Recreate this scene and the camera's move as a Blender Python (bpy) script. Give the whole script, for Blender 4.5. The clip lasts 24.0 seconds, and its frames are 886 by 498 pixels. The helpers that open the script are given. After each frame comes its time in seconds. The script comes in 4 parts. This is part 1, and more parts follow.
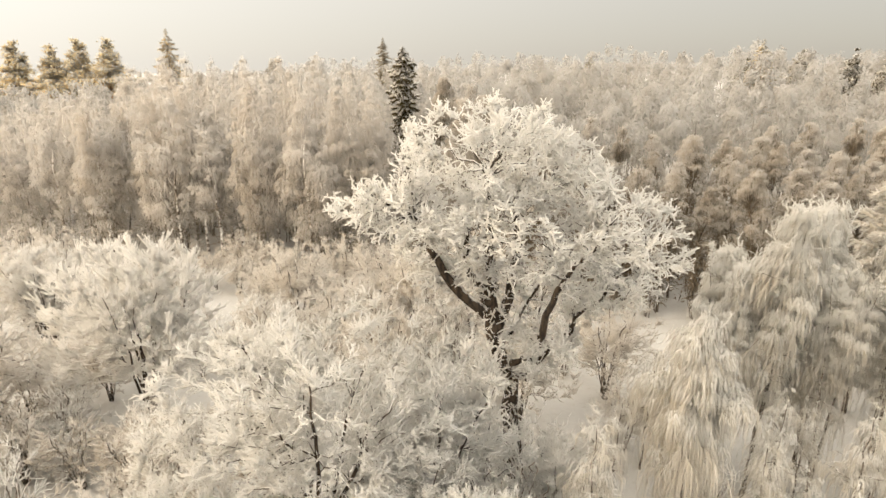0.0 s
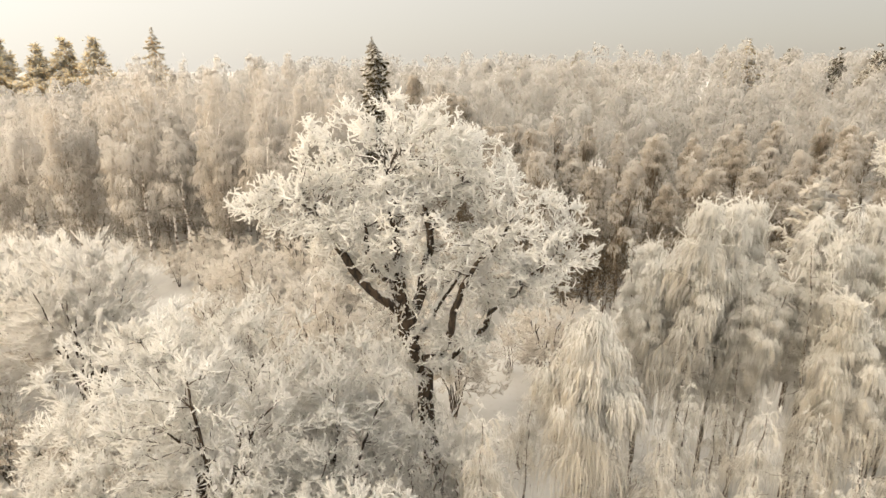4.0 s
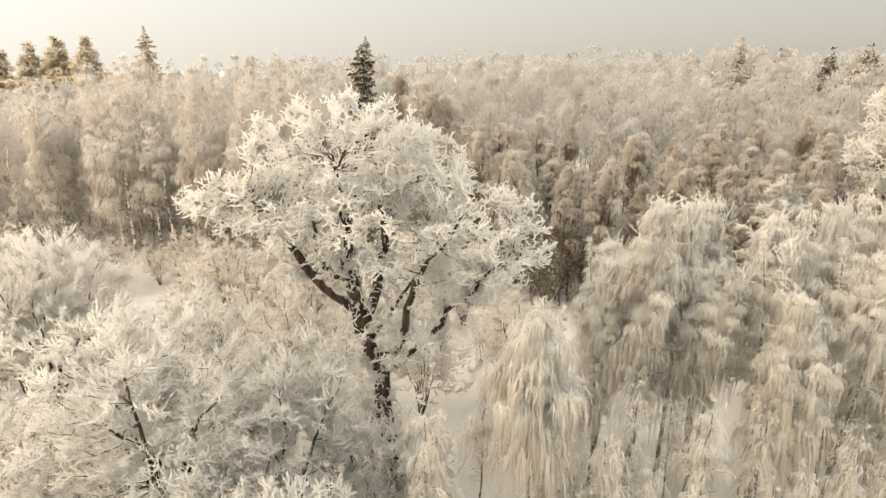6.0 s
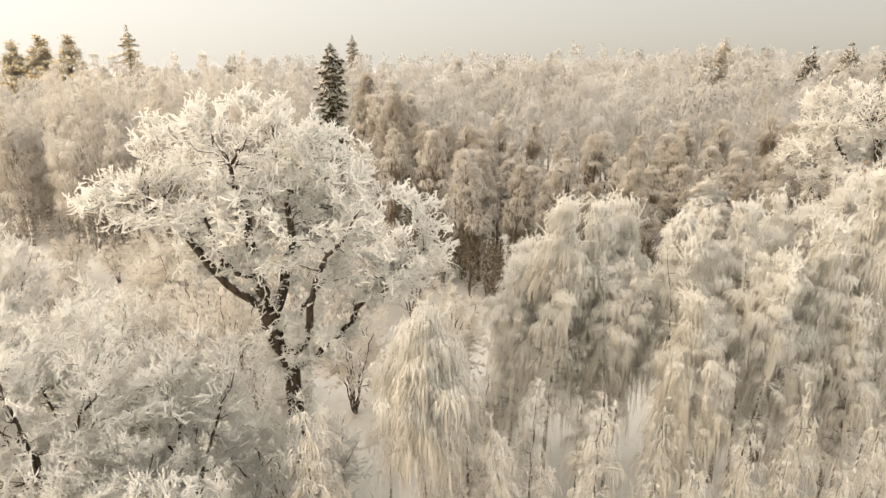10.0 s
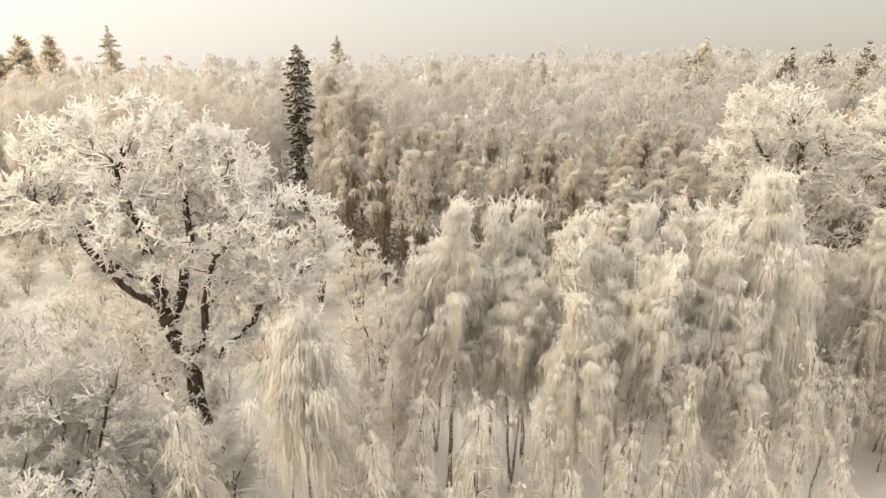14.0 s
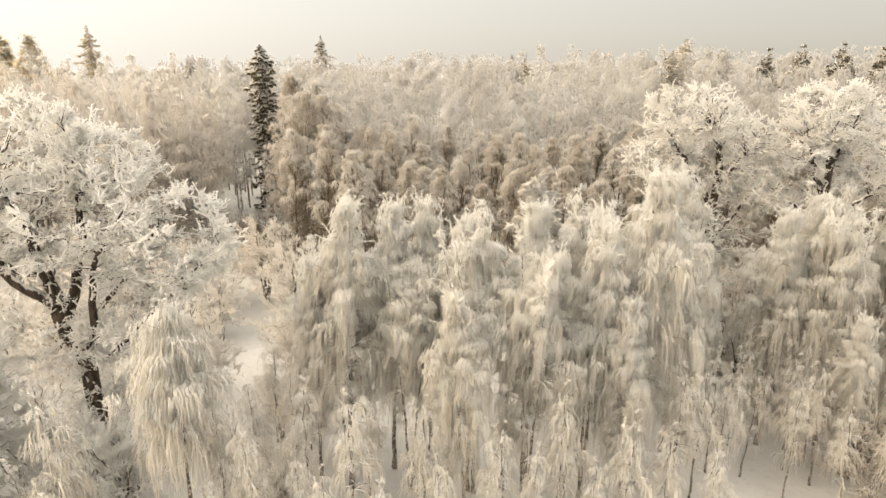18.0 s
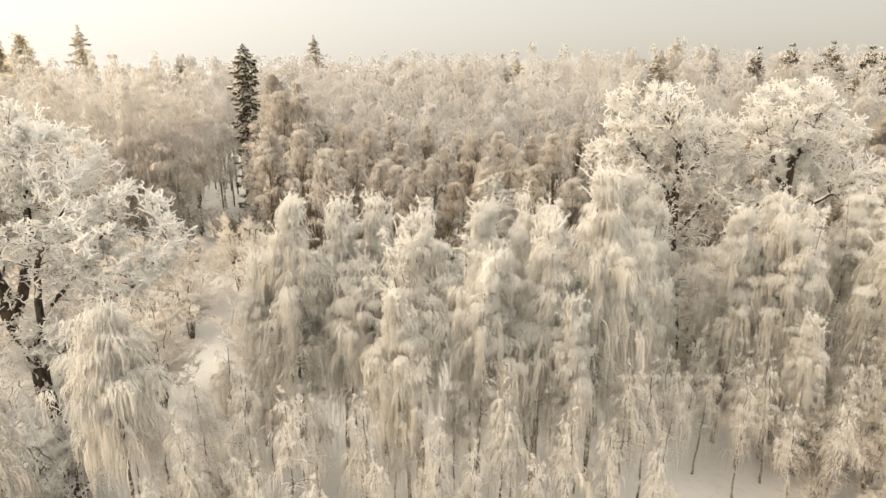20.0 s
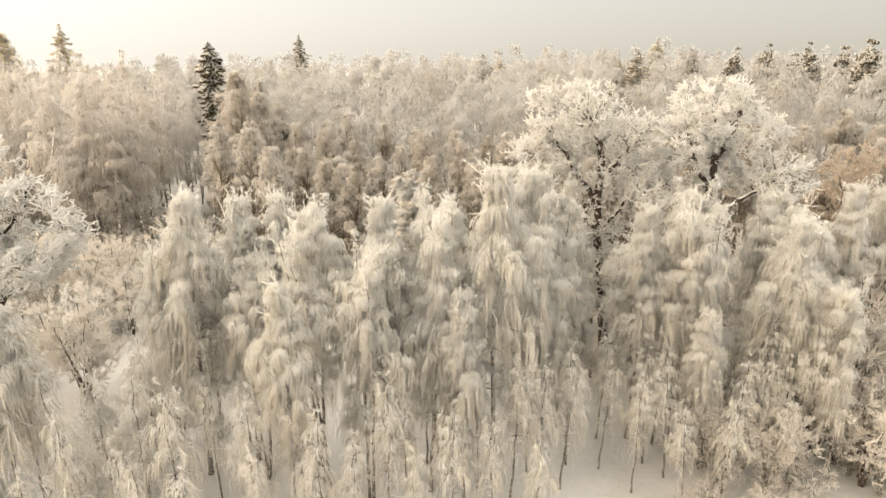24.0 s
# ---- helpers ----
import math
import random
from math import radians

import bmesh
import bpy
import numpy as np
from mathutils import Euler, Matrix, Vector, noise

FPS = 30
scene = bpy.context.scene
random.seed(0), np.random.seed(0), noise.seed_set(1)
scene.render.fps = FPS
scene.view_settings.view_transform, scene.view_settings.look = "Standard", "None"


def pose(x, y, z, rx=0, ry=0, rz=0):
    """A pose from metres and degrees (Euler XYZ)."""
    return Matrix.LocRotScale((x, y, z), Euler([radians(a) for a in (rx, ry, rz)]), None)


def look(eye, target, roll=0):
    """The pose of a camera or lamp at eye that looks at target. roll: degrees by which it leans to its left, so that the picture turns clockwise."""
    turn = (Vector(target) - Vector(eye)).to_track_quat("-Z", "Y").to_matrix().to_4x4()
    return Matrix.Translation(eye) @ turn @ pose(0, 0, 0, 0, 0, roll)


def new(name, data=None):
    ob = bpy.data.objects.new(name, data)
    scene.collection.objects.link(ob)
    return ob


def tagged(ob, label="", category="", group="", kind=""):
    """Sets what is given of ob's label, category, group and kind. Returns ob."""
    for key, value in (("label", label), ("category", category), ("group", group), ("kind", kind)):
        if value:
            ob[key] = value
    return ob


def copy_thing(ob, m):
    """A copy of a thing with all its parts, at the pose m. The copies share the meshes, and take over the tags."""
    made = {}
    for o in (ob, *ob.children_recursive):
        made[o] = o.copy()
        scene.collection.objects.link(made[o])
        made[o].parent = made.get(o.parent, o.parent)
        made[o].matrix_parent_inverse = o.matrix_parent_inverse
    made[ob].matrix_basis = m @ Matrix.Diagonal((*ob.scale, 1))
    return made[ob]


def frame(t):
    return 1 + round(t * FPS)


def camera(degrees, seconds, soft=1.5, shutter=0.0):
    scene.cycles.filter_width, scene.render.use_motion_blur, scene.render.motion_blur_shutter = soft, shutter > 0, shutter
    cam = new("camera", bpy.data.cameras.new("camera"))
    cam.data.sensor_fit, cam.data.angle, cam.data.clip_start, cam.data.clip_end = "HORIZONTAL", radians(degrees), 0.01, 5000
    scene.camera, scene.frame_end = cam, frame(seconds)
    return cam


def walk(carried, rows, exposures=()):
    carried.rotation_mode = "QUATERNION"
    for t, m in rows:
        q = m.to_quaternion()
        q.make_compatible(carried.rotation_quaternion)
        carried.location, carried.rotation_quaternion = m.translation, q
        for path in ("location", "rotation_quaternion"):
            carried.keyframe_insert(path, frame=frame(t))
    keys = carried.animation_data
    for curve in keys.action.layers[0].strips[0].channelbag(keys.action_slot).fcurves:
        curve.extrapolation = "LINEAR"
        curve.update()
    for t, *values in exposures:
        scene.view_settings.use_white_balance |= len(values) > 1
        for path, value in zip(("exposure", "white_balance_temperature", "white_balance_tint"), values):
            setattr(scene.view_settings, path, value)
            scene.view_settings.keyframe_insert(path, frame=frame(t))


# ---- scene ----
cam = camera(73.7, 24.0, soft=1.5)
METRES, EYE, TILT, LEAN, TURN = 33.0, 25.0, -17.0, 0.0, 0.0
ROWS = [
    (0.0, 0.0, 0.0, 0.0, 0.0, 0.0, -0.0),
    (0.5, 0.0175, -0.0009, -0.0006, 0.02, 0.01, 0.0),
    (1.0, 0.0349, -0.0017, -0.0013, 0.04, 0.02, 0.0),
    (1.5, 0.0527, -0.0024, -0.0022, 0.06, -0.01, 0.02),
    (2.0, 0.0706, -0.0028, -0.0038, 0.07, 0.02, -0.0),
    (2.5, 0.0887, -0.0033, -0.0045, 0.09, 0.03, -0.01),
    (4.5, 0.1644, -0.0076, -0.0051, 0.24, -0.1, -0.13),
    (5.0, 0.1826, -0.008, -0.0062, 0.24, -0.08, -0.14),
    (5.5, 0.2015, -0.0088, -0.0057, 0.28, -0.16, -0.17),
    (6.0, 0.2198, -0.0091, -0.0071, 0.28, -0.14, -0.17),
    (6.5, 0.2384, -0.0093, -0.0079, 0.32, -0.17, -0.19),
    (7.0, 0.2569, -0.0096, -0.0085, 0.32, -0.2, -0.23),
    (7.5, 0.2757, -0.0101, -0.0095, 0.32, -0.19, -0.25),
    (8.0, 0.2949, -0.0101, -0.0098, 0.33, -0.18, -0.28),
    (8.5, 0.3143, -0.0099, -0.0101, 0.32, -0.18, -0.27),
    (9.0, 0.3334, -0.0099, -0.0103, 0.32, -0.18, -0.26),
    (9.5, 0.3527, -0.01, -0.0102, 0.33, -0.17, -0.27),
    (10.0, 0.3724, -0.0101, -0.0096, 0.34, -0.19, -0.26),
    (10.5, 0.3919, -0.0102, -0.0092, 0.34, -0.18, -0.26),
    (12.5, 0.4751, -0.0161, -0.0053, 0.38, -0.25, -0.25),
    (13.0, 0.4969, -0.0167, -0.0051, 0.39, -0.25, -0.26),
    (13.5, 0.5194, -0.0171, -0.0054, 0.39, -0.22, -0.29),
    (14.0, 0.5423, -0.0174, -0.0055, 0.38, -0.21, -0.3),
    (14.5, 0.5651, -0.0179, -0.0054, 0.38, -0.21, -0.32),
    (15.0, 0.5881, -0.0185, -0.0055, 0.38, -0.2, -0.32),
    (15.5, 0.611, -0.0196, -0.0053, 0.37, -0.21, -0.3),
    (16.0, 0.6339, -0.0203, -0.0051, 0.38, -0.2, -0.33),
    (16.5, 0.6568, -0.0212, -0.0061, 0.39, -0.18, -0.33),
    (17.0, 0.6798, -0.0221, -0.0069, 0.4, -0.16, -0.35),
    (17.5, 0.7026, -0.0229, -0.0078, 0.42, -0.14, -0.38),
    (18.0, 0.7254, -0.0237, -0.0092, 0.43, -0.13, -0.4),
    (18.5, 0.7482, -0.0243, -0.0104, 0.44, -0.13, -0.42),
    (20.5, 0.8409, -0.0289, -0.0098, 0.6, -0.26, -0.45),
    (21.0, 0.8632, -0.0296, -0.0109, 0.62, -0.24, -0.48),
    (21.5, 0.8858, -0.0304, -0.0122, 0.66, -0.23, -0.51),
    (22.0, 0.9082, -0.0312, -0.0135, 0.66, -0.22, -0.53),
    (22.5, 0.9307, -0.0319, -0.015, 0.68, -0.22, -0.55),
    (23.0, 0.9532, -0.0326, -0.016, 0.69, -0.22, -0.56),
    (23.5, 0.9759, -0.0332, -0.0168, 0.68, -0.21, -0.58),
    (24.0, 0.9985, -0.0343, -0.0173, 0.69, -0.19, -0.58),
]
walk(cam, [(t, pose(0, 0, EYE, TILT, LEAN, TURN) @ pose(METRES * x, METRES * y, METRES * z, 90 + pitch, roll, yaw)) for t, x, y, z, yaw, pitch, roll in ROWS],
     [(0, 0.33), (12, 0.42), (24, 0.5)])
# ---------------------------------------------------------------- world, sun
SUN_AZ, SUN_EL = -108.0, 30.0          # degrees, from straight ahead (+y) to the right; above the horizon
world = bpy.data.worlds.new("winter_sky")
scene.world = world
world.use_nodes = True
wn, wl = world.node_tree.nodes, world.node_tree.links
wn.clear()
w_out = wn.new("ShaderNodeOutputWorld")
w_bg = wn.new("ShaderNodeBackground")
w_sky = wn.new("ShaderNodeTexSky")
w_sky.sky_type, w_sky.sun_disc = "NISHITA", False
w_sky.sun_elevation, w_sky.sun_rotation = radians(SUN_EL), radians(SUN_AZ)
w_sky.air_density, w_sky.dust_density, w_sky.ozone_density = 1.0, 1.6, 1.0
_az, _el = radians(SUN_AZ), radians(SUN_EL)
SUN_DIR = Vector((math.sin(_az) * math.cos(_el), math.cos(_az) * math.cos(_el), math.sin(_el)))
w_mix = wn.new("ShaderNodeMixRGB")    # a thin veil of cloud over the whole sky
w_mix.inputs["Fac"].default_value = 0.9


def w_math(kind, *values):
    node = wn.new("ShaderNodeMath")
    node.operation = kind
    for slot, v in zip(node.inputs, values):
        if isinstance(v, (int, float)):
            slot.default_value = v
        else:
            wl.new(v, slot)
    return node.outputs[0]


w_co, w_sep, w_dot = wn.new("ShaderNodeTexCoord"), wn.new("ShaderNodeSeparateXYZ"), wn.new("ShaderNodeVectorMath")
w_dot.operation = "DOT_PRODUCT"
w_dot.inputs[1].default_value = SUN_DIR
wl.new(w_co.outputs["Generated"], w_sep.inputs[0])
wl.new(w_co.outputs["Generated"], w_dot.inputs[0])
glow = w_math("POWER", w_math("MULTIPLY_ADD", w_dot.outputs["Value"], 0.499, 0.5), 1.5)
overhead = w_math("MULTIPLY", w_math("POWER", w_math("MAXIMUM", w_sep.outputs["Z"], 0.0), 1.4), 8.5)
veil = w_math("ADD", overhead, 2.25)
w_cloud = wn.new("ShaderNodeVectorMath")
w_cloud.operation = "SCALE"
w_cloud.inputs[0].default_value = (1.07, 0.975, 0.83)
wl.new(veil, w_cloud.inputs["Scale"])
w_glow, w_sum = wn.new("ShaderNodeVectorMath"), wn.new("ShaderNodeVectorMath")   # paler towards the sun; unseen part behind the view brightened to fill facing sides
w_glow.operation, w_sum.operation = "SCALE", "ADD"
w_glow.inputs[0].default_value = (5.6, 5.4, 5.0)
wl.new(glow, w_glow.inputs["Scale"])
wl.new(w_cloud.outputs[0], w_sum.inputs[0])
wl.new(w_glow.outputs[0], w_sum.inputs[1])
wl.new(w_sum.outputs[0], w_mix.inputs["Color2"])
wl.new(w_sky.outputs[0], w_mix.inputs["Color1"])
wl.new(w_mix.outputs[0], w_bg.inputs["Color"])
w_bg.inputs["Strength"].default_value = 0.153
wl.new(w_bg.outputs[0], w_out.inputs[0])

sun = new("sun", bpy.data.lights.new("sun", "SUN"))
sun.data.energy, sun.data.angle, sun.data.color = 2.15, radians(64), (1.0, 0.74, 0.43)
sun.matrix_world = look(SUN_DIR * 300, (0, 0, 0))

# ---------------------------------------------------------------- materials


def material(name):
    m = bpy.data.materials.new(name)
    m.use_nodes = True
    m.node_tree.nodes.clear()
    return m, m.node_tree.nodes, m.node_tree.links


def ramp(nodes, stops):
    r = nodes.new("ShaderNodeValToRGB")
    e = r.color_ramp.elements
    while len(e) < len(stops):
        e.new(0.5)
    for el, (p, c) in zip(e, stops):
        el.position, el.color = p, (*c, 1)
    return r


def twig_material(name, stops, translucent=0.35, scale=0.35, spread=0.5, each=0.3, feather=0.0):
    """Rime-covered twigs: every twig its own shade, larger drifts of thicker and thinner rime over the crown.
    feather: the share of light that slips between the fine crystals."""
    m, n, l = material(name)
    out = n.new("ShaderNodeOutputMaterial")
    geo, obj, co = n.new("ShaderNodeNewGeometry"), n.new("ShaderNodeObjectInfo"), n.new("ShaderNodeTexCoord")
    big = n.new("ShaderNodeTexNoise")
    big.inputs["Scale"].default_value, big.inputs["Detail"].default_value = scale, 2
    l.new(co.outputs["Object"], big.inputs["Vector"])
    add = n.new("ShaderNodeMath")
    add.operation = "MULTIPLY_ADD"
    l.new(big.outputs["Fac"], add.inputs[0])
    add.inputs[1].default_value = 1.1
    sub = n.new("ShaderNodeMath")
    sub.operation = "MULTIPLY_ADD"
    l.new(geo.outputs["Random Per Island"], sub.inputs[0])
    sub.inputs[1].default_value, sub.inputs[2].default_value = spread, 0.05 - spread * 0.5 - each * 0.5
    l.new(sub.outputs[0], add.inputs[2])
    per = n.new("ShaderNodeMath")
    per.operation = "MULTIPLY_ADD"
    l.new(obj.outputs["Random"], per.inputs[0])
    per.inputs[1].default_value = each
    l.new(add.outputs[0], per.inputs[2])
    r = ramp(n, stops)
    l.new(per.outputs[0], r.inputs[0])
    d, t, mix = n.new("ShaderNodeBsdfDiffuse"), n.new("ShaderNodeBsdfTranslucent"), n.new("ShaderNodeMixShader")
    l.new(r.outputs[0], d.inputs[0])
    l.new(r.outputs[0], t.inputs[0])
    mix.inputs[0].default_value = translucent
    l.new(d.outputs[0], mix.inputs[1])
    l.new(t.outputs[0], mix.inputs[2])
    if feather:
        gap, lace = n.new("ShaderNodeBsdfTransparent"), n.new("ShaderNodeMixShader")
        lace.inputs[0].default_value = feather
        l.new(mix.outputs[0], lace.inputs[1])
        l.new(gap.outputs[0], lace.inputs[2])
        l.new(lace.outputs[0], out.inputs[0])
    else:
        l.new(mix.outputs[0], out.inputs[0])
    return m


def bark_material(name, dark, light, share, frost=0.55, stretch=0.25):
    """Bark with cracks and patches; rime and snow lie on the upper sides and cling in spots."""
    m, n, l = material(name)
    out, b = n.new("ShaderNodeOutputMaterial"), n.new("ShaderNodeBsdfPrincipled")
    co, mp, n1, n2 = n.new("ShaderNodeTexCoord"), n.new("ShaderNodeMapping"), n.new("ShaderNodeTexNoise"), n.new("ShaderNodeTexNoise")
    mp.inputs["Scale"].default_value = (1, 1, stretch)
    l.new(co.outputs["Object"], mp.inputs[0])
    n1.inputs["Scale"].default_value, n1.inputs["Detail"].default_value = 6, 5
    l.new(mp.outputs[0], n1.inputs["Vector"])
    r = ramp(n, [(share - 0.08, dark), (share + 0.08, light)])
    l.new(n1.outputs["Fac"], r.inputs[0])
    n2.inputs["Scale"].default_value, n2.inputs["Detail"].default_value = 2.2, 4
    l.new(co.outputs["Object"], n2.inputs["Vector"])
    geo, sep = n.new("ShaderNodeNewGeometry"), n.new("ShaderNodeSeparateXYZ")
    l.new(geo.outputs["Normal"], sep.inputs[0])
    ma = n.new("ShaderNodeMath")
    ma.operation = "MULTIPLY_ADD"
    l.new(sep.outputs["Z"], ma.inputs[0])
    ma.inputs[1].default_value = 0.6
    l.new(n2.outputs["Fac"], ma.inputs[2])
    rf = ramp(n, [(frost, (0, 0, 0)), (frost + 0.1, (1, 1, 1))])
    l.new(ma.outputs[0], rf.inputs[0])
    mx = n.new("ShaderNodeMixRGB")
    l.new(rf.outputs[0], mx.inputs["Fac"])
    l.new(r.outputs[0], mx.inputs["Color1"])
    mx.inputs["Color2"].default_value = (0.82, 0.8, 0.77, 1)
    l.new(mx.outputs[0], b.inputs["Base Color"])
    b.inputs["Roughness"].default_value = 0.9
    bump = n.new("ShaderNodeBump")
    bump.inputs["Strength"].default_value = 0.6
    l.new(n1.outputs["Fac"], bump.inputs["Height"])
    l.new(bump.outputs[0], b.inputs["Normal"])
    l.new(b.outputs[0], out.inputs[0])
    return m


FROST = [(0.0, (0.93, 0.885, 0.8)), (0.3, (0.965, 0.945, 0.9)), (1.0, (0.975, 0.965, 0.94))]
RIME_OAK = twig_material("rime_on_oak_twigs", [(0.0, (0.66, 0.59, 0.5)), (0.2, (0.88, 0.86, 0.82)), (1.0, (0.95, 0.945, 0.93))], 0.6, 0.5, feather=0.15)
RIME_BIRCH = twig_material("rime_on_birch_twigs", FROST, 0.64, 0.45, 0.35, 0.2, feather=0.25)
RIME_FAN = twig_material("rime_on_fine_fan_twigs", [(0.0, (0.84, 0.78, 0.7)), (0.3, (0.935, 0.905, 0.855)), (1.0, (0.97, 0.955, 0.93))], 0.55, 0.3, 0.35, feather=0.18)
STRAND_BIRCH = twig_material("thinly_rimed_birch_strands", [(0.0, (0.9, 0.81, 0.67)), (0.3, (0.955, 0.905, 0.815)), (0.7, (0.97, 0.94, 0.885)), (1.0, (0.975, 0.955, 0.92))], 0.66, 0.3, 0.3, 0.2, feather=0.4)
RIME_WOOD = twig_material("rime_on_forest_twigs", [(0.0, (0.4, 0.34, 0.27)), (0.3, (0.6, 0.535, 0.455)), (0.6, (0.8, 0.755, 0.69)), (1.0, (0.9, 0.875, 0.84))], 0.5, 0.4, 0.24, 0.28, feather=0.42)
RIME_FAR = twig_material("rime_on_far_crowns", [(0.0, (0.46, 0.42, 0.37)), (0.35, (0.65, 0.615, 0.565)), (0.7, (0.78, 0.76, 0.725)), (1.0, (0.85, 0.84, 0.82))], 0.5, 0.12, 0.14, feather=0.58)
# thick rime, with the sun's glow on the left wood put into its colour
RIME_COLUMN = twig_material("sun_brightened_birch_rime", [(0.0, (0.74, 0.63, 0.515)), (0.3, (0.88, 0.81, 0.72)), (0.6, (0.935, 0.895, 0.84)), (1.0, (0.95, 0.93, 0.9))], 0.58, 0.16, 0.24, 0.4, feather=0.58)
RIME_BUSH = twig_material("rime_on_bush_twigs", [(0.0, (0.66, 0.58, 0.485)), (0.3, (0.82, 0.765, 0.69)), (1.0, (0.925, 0.9, 0.865))], 0.46, 0.3, 0.3, 0.3, feather=0.3)
RIME_THICKET = twig_material("thin_rime_on_thicket", [(0.0, (0.52, 0.465, 0.395)), (0.5, (0.7, 0.645, 0.57)), (1.0, (0.85, 0.81, 0.75))], 0.45, 0.3, feather=0.35)
RIME_BROWN = twig_material("brown_twigs_with_dead_leaves", [(0.0, (0.34, 0.25, 0.17)), (0.5, (0.53, 0.43, 0.33)), (1.0, (0.74, 0.66, 0.57))], 0.45, 0.3, feather=0.3)
# brown twigs with little rime, toned darker for shade inside and below crowns
BARE_WOOD = twig_material("thinly_rimed_shaded_twigs", [(0.0, (0.1, 0.078, 0.055)), (0.5, (0.21, 0.17, 0.125)), (1.0, (0.4, 0.345, 0.275))], 0.3, 0.3)
NEEDLE = twig_material("spruce_needles", [(0.0, (0.028, 0.026, 0.013)), (0.55, (0.068, 0.057, 0.03)), (1.0, (0.17, 0.14, 0.085))], 0.15, 0.8)
NEEDLE_SNOW = twig_material("snow_on_conifer_sprays", [(0.0, (0.5, 0.46, 0.38)), (0.5, (0.78, 0.75, 0.7)), (1.0, (0.88, 0.87, 0.85))], 0.42, 0.8, feather=0.2)
# the low sun's gold is put into the colour of these frosted needles
NEEDLE_PINE = twig_material("sun_gold_needles", [(0.0, (0.93, 0.77, 0.48)), (0.5, (0.96, 0.85, 0.62)), (1.0, (0.975, 0.93, 0.82))], 0.62, 0.5, feather=0.1)
NEEDLE_BROWN = twig_material("brown_frosted_needles", [(0.0, (0.2, 0.16, 0.1)), (0.5, (0.38, 0.32, 0.22)), (1.0, (0.66, 0.59, 0.48))], 0.4, 0.8)
BARK_OAK = bark_material("oak_bark", (0.02, 0.014, 0.009), (0.075, 0.052, 0.034), 0.5, 0.76, 0.3)
BARK_RIMED = bark_material("rimed_oak_branches", (0.03, 0.024, 0.019), (0.085, 0.066, 0.052), 0.5, 0.6, 0.3)
BARK_BIRCH = bark_material("birch_bark", (0.05, 0.042, 0.035), (0.42, 0.37, 0.31), 0.53, 0.76, 1.6)
BARK_PALE = bark_material("rime_plastered_bark", (0.12, 0.095, 0.075), (0.36, 0.31, 0.26), 0.54, 0.46, 0.5)
BARK_WOOD = bark_material("forest_bark", (0.055, 0.043, 0.033), (0.28, 0.235, 0.19), 0.54, 0.72, 0.5)
BARK_PINE = bark_material("pine_bark", (0.13, 0.08, 0.05), (0.36, 0.22, 0.12), 0.5, 0.62, 0.4)


def snow_material():
    m, n, l = material("snow")
    out, b = n.new("ShaderNodeOutputMaterial"), n.new("ShaderNodeBsdfPrincipled")
    co, n1, n2, n3 = n.new("ShaderNodeTexCoord"), n.new("ShaderNodeTexNoise"), n.new("ShaderNodeTexNoise"), n.new("ShaderNodeTexNoise")
    for t, s, d in ((n1, 0.12, 4), (n2, 2.5, 5), (n3, 0.9, 6)):
        t.inputs["Scale"].default_value, t.inputs["Detail"].default_value = s, d
        l.new(co.outputs["Object"], t.inputs["Vector"])
    # greyer than clean snow: the forest's shade is put into this base tone
    r = ramp(n, [(0.3, (0.4, 0.39, 0.37)), (0.65, (0.54, 0.53, 0.51))])
    l.new(n1.outputs["Fac"], r.inputs[0])
    r2 = ramp(n, [(0.55, (1, 1, 1)), (0.8, (0.7, 0.64, 0.55))])     # dry stalks and litter that show through
    l.new(n2.outputs["Fac"], r2.inputs[0])
    mx = n.new("ShaderNodeMixRGB")
    mx.blend_type = "MULTIPLY"
    mx.inputs["Fac"].default_value = 0.5
    l.new(r.outputs[0], mx.inputs["Color1"])
    l.new(r2.outputs[0], mx.inputs["Color2"])
    l.new(mx.outputs[0], b.inputs["Base Color"])
    b.inputs["Roughness"].default_value = 0.75
    bump = n.new("ShaderNodeBump")
    bump.inputs["Strength"].default_value, bump.inputs["Distance"].default_value = 0.3, 0.2
    l.new(n3.outputs["Fac"], bump.inputs["Height"])
    l.new(bump.outputs[0], b.inputs["Normal"])
    l.new(b.outputs[0], out.inputs[0])
    return m


SNOW = snow_material()

# ---------------------------------------------------------------- mesh tools


